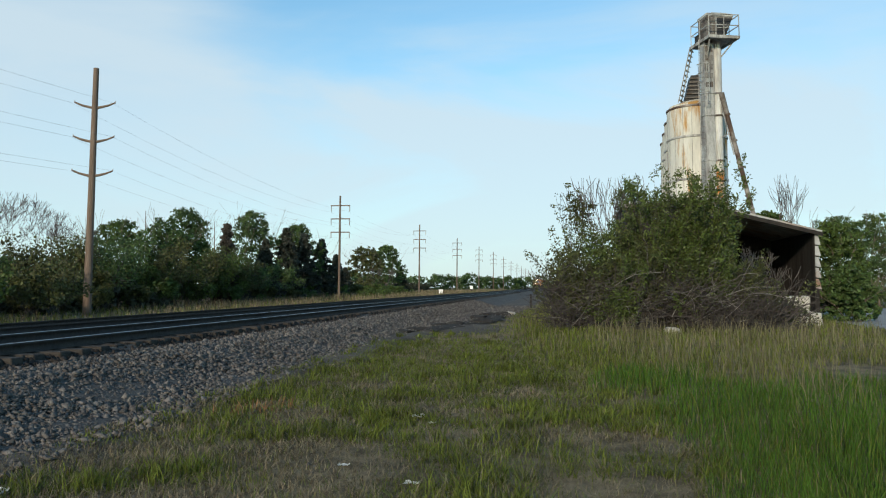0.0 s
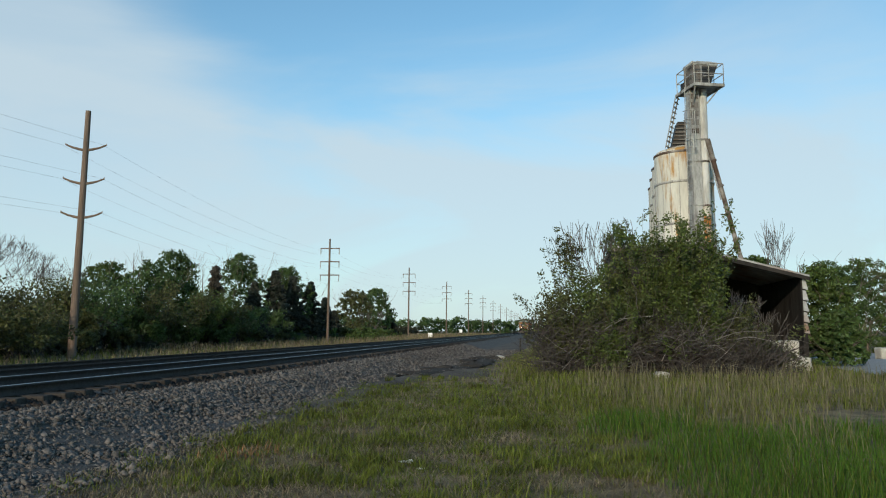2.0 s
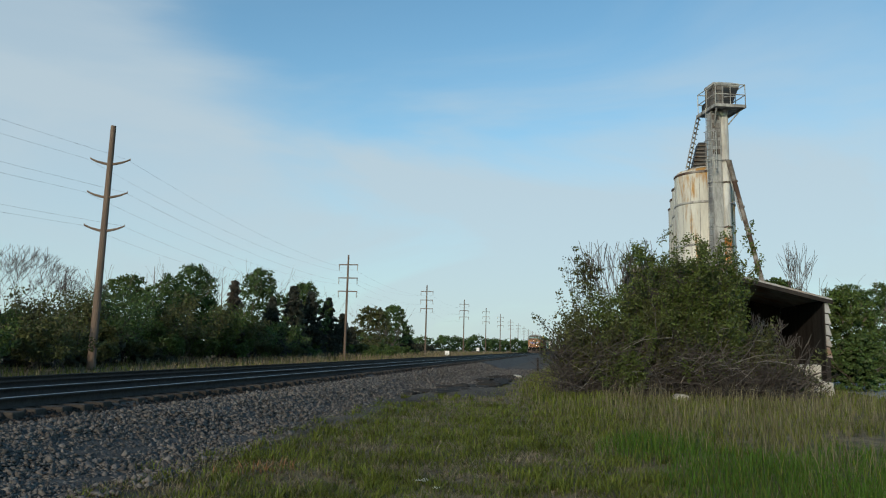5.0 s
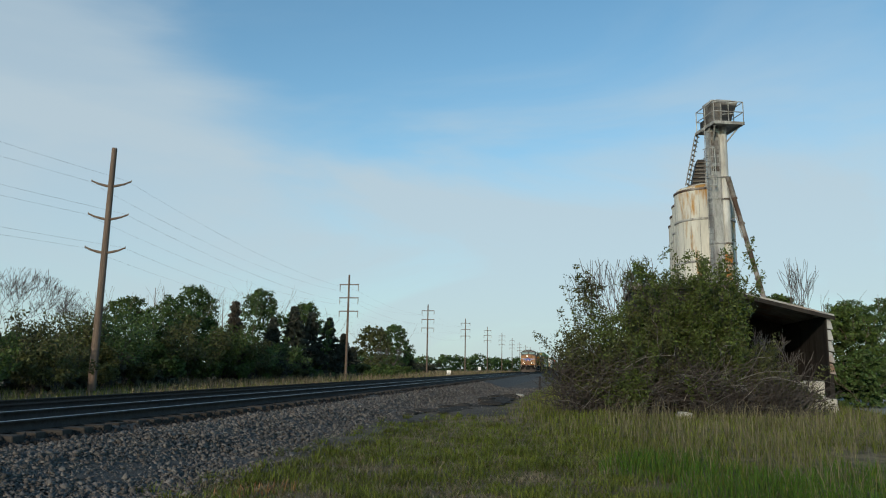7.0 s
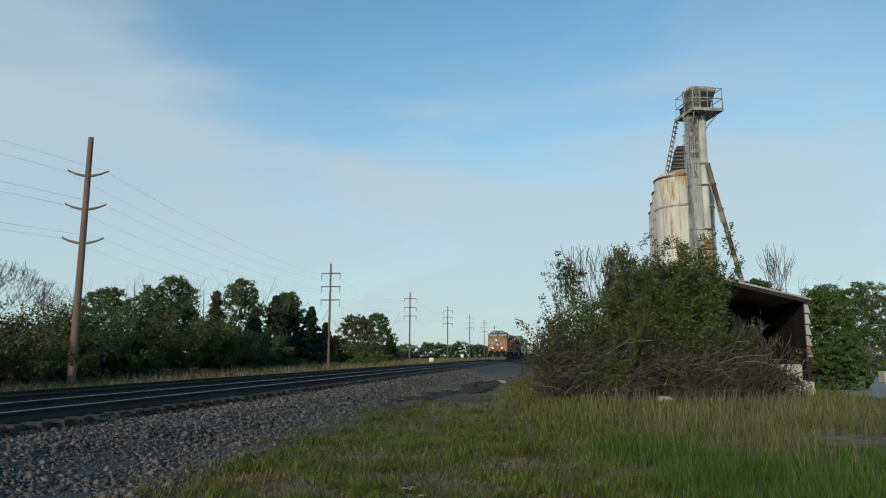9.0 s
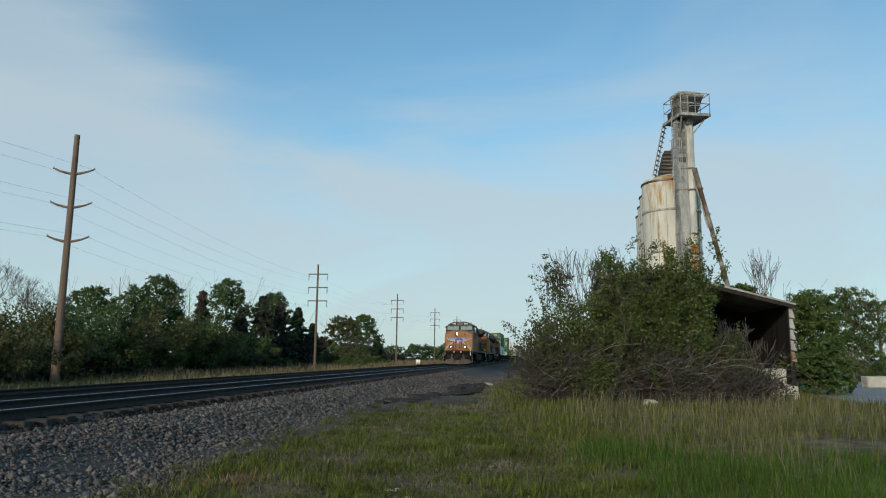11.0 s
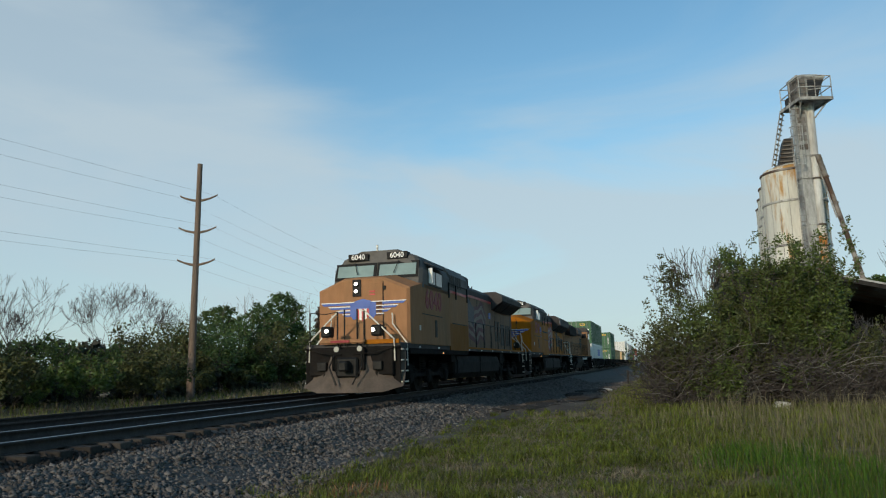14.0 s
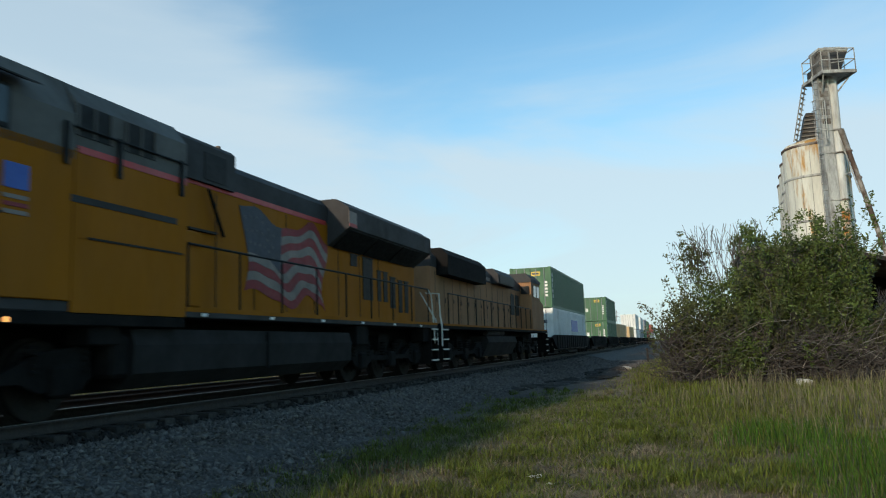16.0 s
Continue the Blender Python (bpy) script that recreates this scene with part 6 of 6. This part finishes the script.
        headlight(t, s * 0.73, -1.03, 1.9, 0.058, lit)
        headlight(t, s * 0.36, -1.16, 1.36, 0.085, False)
    part("chain", pipe([(-0.4, -0.97, 2.46), (-0.8, -0.97, 2.40), (-1.3, -0.97, 2.46)], 0.012, 4), T["black"], t)
    part("front_beam", B((-0.95, 0.45, -1.08, -0.85, 1.53, 1.64), bev=0.03), T["faded"], t, "dull gold front beam")
    part("front_beam_mark", B((-0.6, 0.0, -1.088, -1.08, 1.55, 1.62)), T["redf"], t)
    part("front_beam_stripe", B((0.4, 1.45, -0.9, -0.84, 1.50, 1.62)), T["yellow"], t)
    part("pilot", B((-1.3, 1.3, -1.02, -0.6, 0.6, 1.42), bev=0.03), T["dark"], t)
    for s in (-1, 1):
        part("air_hose", pipe([(s * 0.42, -1.2, 1.2), (s * 0.5, -1.4, 0.85), (s * 0.25, -1.5, 0.35)], 0.03), T["black"], t)
        part("cut_lever", pipe([(s * 0.2, -1.22, 1.2), (s * 0.8, -1.2, 1.24), (s * 1.5, -0.95, 1.42)], 0.02), T["dark"], t)
    part("coupler", B((-0.14, 0.14, -1.65, -0.9, 0.72, 1.02), bev=0.05), T["black"], t)
    part("coupler", B((-0.14, 0.14, 19.4, 20.1, 0.72, 1.02), bev=0.05), T["black"], t)
    # snow plow: two swept blades
    for s in (-1, 1):
        ring_s = []
        for x, y, zt in ((0.0, -1.28, 1.08), (0.5, -1.22, 1.14), (1.0, -1.05, 1.24), (1.55, -0.76, 1.36)):
            lo = 0.12 + 0.28 * max(0, x - 1.0)
            ring_s.append([(s * x, y + 0.16, zt), (s * x, y + 0.12, 0.85), (s * x, y + 0.04, 0.5), (s * x, y - 0.12, lo),
                           (s * x, y - 0.06, lo), (s * x, y + 0.10, 0.5), (s * x, y + 0.18, 0.85), (s * x, y + 0.22, zt)])
        part("plow_blade", loft(ring_s), T["dust"], t, "dusty brown snow plow blade")
        part("plow_gusset", B((*sorted((s * 0.78, s * 0.84)), -1.05, -0.8, 0.5, 0.9)), T["dark"], t)
        part("plow_opening", B((*sorted((s * 0.72, s * 1.0)), -1.13, -0.95, 0.75, 1.0), bev=0.02), T["black"], t)
    part("drawbar_pocket", B((-0.33, 0.33, -1.31, -0.95, 0.55, 1.12), bev=0.05), T["black"], t)
    part("rear_pilot", B((-1.3, 1.3, 19.1, 19.5, 0.5, 1.36), bev=0.03), T["dark"], t)
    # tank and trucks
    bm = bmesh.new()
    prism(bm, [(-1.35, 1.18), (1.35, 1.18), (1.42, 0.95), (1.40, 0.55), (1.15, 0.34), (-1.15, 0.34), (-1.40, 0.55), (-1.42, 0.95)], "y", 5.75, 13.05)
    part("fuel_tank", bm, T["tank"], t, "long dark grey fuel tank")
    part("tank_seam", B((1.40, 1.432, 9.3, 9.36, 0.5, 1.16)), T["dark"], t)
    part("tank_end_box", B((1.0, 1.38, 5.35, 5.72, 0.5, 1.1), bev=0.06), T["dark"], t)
    truck(t, 0.75)
    truck(t, 14.1)
    part("marker_lamp", B((1.49, 1.51, 3.5, 3.56, 1.22, 1.28)), T["amber"], t)
    return t


def hood_unit():
    """The third unit runs long hood first, its cab at the far end."""
    t = thing("locomotive", "dirty yellow and grey locomotive running with its long hood first", "locomotive", None, "locomotives of the train")
    Y, G = T["faded"], T["grey"]
    part("deck", B((-1.48, 1.48, 0.0, 19.6, 1.36, 1.52), bev=0.015), T["dark"], t)
    part("sill_stripe", B((1.482, 1.49, 0.2, 19.4, 1.46, 1.52)), T["yellow"], t)
    part("centre_sill", B((-0.5, 0.5, -0.3, 19.9, 0.75, 1.36)), T["dark"], t)
    def sec(y, w, z0, z1, c=0.2):
        return [(-w, y, z0), (w, y, z0), (w, y, z1 - c), (w - c, y, z1), (-w + c, y, z1), (-w, y, z1 - c)]
    # same added filler: stops light showing through below the deck
    part("underfloor", B((-0.62, 0.62, 0.2, 19.4, 0.30, 0.8)), T["black"], t)
    part("hood", loft([sec(0.7, 0.9, 1.5, 3.45, 0.02), sec(15.2, 0.9, 1.5, 3.45, 0.02)]), Y, t, "dirty yellow long hood")
    part("hood_roof", loft([sec(0.75, 0.91, 3.455, 4.0), sec(15.2, 0.91, 3.455, 4.0)]), G, t, "grey hood roof")
    part("radiator", loft([sec(1.4, 1.32, 3.2, 4.12, 0.25), sec(6.6, 1.32, 3.2, 4.12, 0.25)]), T["dark"], t, "flared dark radiator intake")
    part("dynamic_brake", loft([sec(9.2, 1.22, 3.45, 4.1, 0.25), sec(12.6, 1.22, 3.45, 4.1, 0.25)]), G, t)
    part("brake_grille", B((1.215, 1.235, 12.7 - 3.3, 12.4, 3.5, 3.85)), T["black"], t)
    part("slogan_bar", B((0.905, 0.912, 7.2, 8.9, 3.52, 3.66)), T["cream"], t, "line of unreadable lettering")
    for k in range(14):
        y = 1.2 + k * 1.0
        part("hood_door_line", B((0.902, 0.908, y, y + 0.025, 1.6, 3.3)), T["black"], t)
        part("door_latch", B((0.902, 0.92, y + 0.1, y + 0.16, 2.3, 2.45)), T["black"], t)
    for y in (12.9, 14.0):
        part("inertial_grille", B((0.902, 0.92, y, y + 0.8, 2.2, 3.2)), T["black"], t)
    part("cab", loft([sec(15.2, 1.5, 1.5, 4.3, 0.3), sec(17.6, 1.5, 1.5, 4.3, 0.3)]), Y, t, "cab with grey roof")
    part("cab_roof", loft([sec(15.15, 1.53, 3.9, 4.36, 0.3), sec(17.7, 1.53, 3.9, 4.36, 0.3)]), G, t)
    part("nose", loft([sec(17.6, 1.45, 1.5, 3.4, 0.3), sec(19.1, 1.4, 1.5, 3.2, 0.3)]), Y, t)
    for y in (15.6, 16.5):
        part("side_window", B((1.5, 1.54, y, y + 0.7, 3.15, 3.75), bev=0.01), T["dim"], t)
    part("rear_window", B((0.98, 1.4, 15.12, 15.2, 3.3, 3.7), bev=0.01), T["dim"], t)
    for s in (1, -1):
        handrail_run(t, s * 1.44, 0.9, 15.0, 13, m=T["black"])
        part("handrail", pipe([(s * 0.95, 0.05, 2.5), (s * 1.4, 0.05, 2.46), (s * 1.42, 0.05, 1.75), (s * 1.48, 0.0, 1.5), (s * 1.48, 0.0, 0.8)], 0.026), T["rail"], t, "white step handrail")
        steps(t, 0.35, s)
        steps(t, 19.3, s)
    bm = bmesh.new()
    prism(bm, [(-1.3, 1.15), (1.3, 1.15), (1.38, 0.9), (1.1, 0.36), (-1.1, 0.36), (-1.38, 0.9)], "y", 6.4, 11.8)
    part("fuel_tank", bm, T["tank"], t)
    part("air_reservoir", pipe([(1.2, 6.6, 1.28), (1.2, 9.6, 1.28)], 0.11, 12), G, t)
    part("coupler", B((-0.14, 0.14, -0.6, 0.0, 0.72, 1.02), bev=0.05), T["black"], t)
    part("pilot", B((-1.35, 1.35, -0.1, 0.2, 0.4, 1.36), bev=0.03), T["dark"], t)
    truck(t, 1.6)
    truck(t, 13.4)
    return t


def container(length, m, label, z, gold=False, refrigerated=False):
    """A freight container with ribbed sides, corner posts and door bars at its front end."""
    c = thing("container", label, "container", None, "containers on the train")
    w, h = 1.28, 2.52
    part("box", B((-w + 0.02, w - 0.02, 0.04, length - 0.04, z + 0.02, z + h - 0.03)), m, c)
    for s in (-1, 1):
        for y in (0.0, length - 0.16):
            part("corner_post", B((*sorted((s * (w - 0.16), s * w)), y, y + 0.16, z, z + h), bev=0.01), m, c)
        part("top_rail", B((*sorted((s * (w - 0.08), s * w)), 0.16, length - 0.16, z + h - 0.12, z + h)), m, c)
        part("bottom_rail", B((*sorted((s * (w - 0.08), s * w)), 0.16, length - 0.16, z, z + 0.14)), m, c)
        bm = bmesh.new()
        y = 0.3
        while y < length - 0.4:
            box(bm, *sorted((s * (w - 0.03), s * (w - 0.004))), y, y + 0.13, z + 0.15, z + h - 0.13)
            y += 0.28
        part("side_ribs", bm, m, c)["kind"] = "stuff"
    for x in (-0.85, -0.35, 0.35, 0.85):
        part("lock_rod", pipe([(x, 0.0, z + 0.1), (x, 0.0, z + h - 0.1)], 0.025), T["cgrey"], c)
    part("door_gap", B((-0.012, 0.012, 0.028, 0.042, z + 0.1, z + h - 0.1)), T["black"], c)
    if gold:
        part("gold_panel", B((0.05, 0.6, 0.02, 0.036, z + 1.98, z + 2.24)), T["gold"], c, "gold panel with plain bars")
        part("panel_bar", B((0.12, 0.52, 0.012, 0.02, z + 2.06, z + 2.16)), T["navy"], c)
        for k in range(5):
            part("mark_bar", B((w - 0.45, w - 0.25, 0.018, 0.034, z + 0.7 + k * 0.2, z + 0.83 + k * 0.2)), T["white"], c)
            part("mark_bar", B((w - 0.004, w + 0.006, 0.35, 0.5, z + 0.6 + k * 0.33, z + 0.82 + k * 0.33)), T["white"], c)
        part("white_label", B((-0.9, -0.6, 0.018, 0.034, z + 1.0, z + 1.35)), T["white"], c)
    return c


def well_car(length):
    c = thing("well_car", "dark well wagon carrying stacked containers", "rail wagon", None, "wagons of the train")
    for s in (-1, 1):
        a, b = sorted((s * 1.31, s * 1.48))
        part("side_sill", prism(bmesh.new(), [(0.6, 1.1), (2.0, 1.28), (length - 2.0, 1.28), (length - 0.6, 1.1), (length - 2.2, 0.42), (2.2, 0.42)], "x", a, b), T["dark"], c)
        bm = bmesh.new()
        for k in range(int(length - 4)):
            box(bm, *sorted((s * 1.47, s * 1.53)), 2.2 + k, 2.28 + k, 0.45, 1.25)
        part("sill_ribs", bm, T["dark"], c)["kind"] = "stuff"
    part("floor", B((-1.31, 1.31, 1.9, length - 1.9, 0.28, 0.38)), T["dark"], c)
    for y in (0.1, length - 1.9):
        part("end_platform", B((-1.25, 1.25, y, y + 1.8, 0.85, 1.15), bev=0.03), T["dark"], c)
    part("brake_wheel", pipe([(0.7, 0.1, 1.15), (0.7, 0.1, 1.9)], 0.03), T["rail"], c)
    truck(c, 0.35, 1.7, 0.42, 2, 1.02)
    truck(c, length - 2.05, 1.7, 0.42, 2, 1.02)
    part("coupler", B((-0.12, 0.12, -0.6, 0.1, 0.7, 0.95), bev=0.04), T["black"], c)
    return c


TRAIN = []


def consist():
    TRAIN.append((locomotive("6040", True, True, "faded yellow and grey leading diesel locomotive with lit headlights"), 0.0))
    TRAIN.append((locomotive("5396", False, False, "clean bright yellow and grey second diesel locomotive"), 21.9))
    TRAIN.append((hood_unit(), 41.7))
    loads = [(62.5, 19.6, 64.8, 16.15, "cwhite", "green"), (82.6, 15.2, None, 0, None, None), (98.2, 15.6, 100.2, 12.2, "green", "green"),
             (114.5, 19.6, None, 0, "ctan", None), (134.6, 19.6, None, 0, "ctan", None), (154.7, 19.6, None, 0, "cwhite", "cwhite"), (174.8, 19.6, None, 0, "cgrey", "cwhite"),
             (194.9, 19.6, None, 0, "green", "cgrey"), (215, 19.6, None, 0, "cred", "green"), (235.1, 19.6, None, 0, "cwhite", None), (255.2, 19.6, None, 0, "cgrey", "cred")]
    words = dict(cwhite="white", green="dark green", ctan="tan", cgrey="grey", cred="dull red")
    for off, L, c0, cl, low, top in loads:
        TRAIN.append((well_car(L), off))
        c0, cl = (c0 or off + 3.6), (cl or 12.2)
        if low:
            k = container(cl, T[low], f"{words[low]} ribbed freight container in a well wagon", 0.40, low == "green")
            if off == 62.5:
                part("blue_mark", B((1.281, 1.288, 7.8, 11.2, 0.95 + 0.6, 2.35)), T["blue"], k, "faded blue square mark")
                part("mark_bar", B((0.15, 0.9, 0.02, 0.036, 2.0, 2.2)), T["navy"], k)
            TRAIN.append((k, c0))
        if top:
            TRAIN.append((container(cl, T[top], f"{words[top]} ribbed freight container stacked on another", 2.93, top == "green"), c0))


consist()


def motions():
    for ob, off in TRAIN:
        rows = []
        for k in range(33):
            t = k * 0.5
            y = nose_y(t) + off
            x = TRACK_X + bend(y)
            slope = (bend(y + 8) - bend(y)) / 8
            rows.append((t, pose(x, y, RAIL_Z, 0, 0, -math.degrees(math.atan(slope)))))
        walk(ob, rows)
    # wheels roll with the distance run
    for w, y, r in WHEELS[:18]:
        rows = [(k / 30, pose(0, y, r, math.degrees((nose_y(0) - nose_y(k / 30)) / r), 0, 0)) for k in range(481)]
        walk(w, rows)


def nose_y(t):
    """Where the leading nose stands along the line at t seconds."""
    return 70.5 - 19.4 * (t - 11.5) - 0.16 * max(0.0, t - 12.5) ** 2


motions()
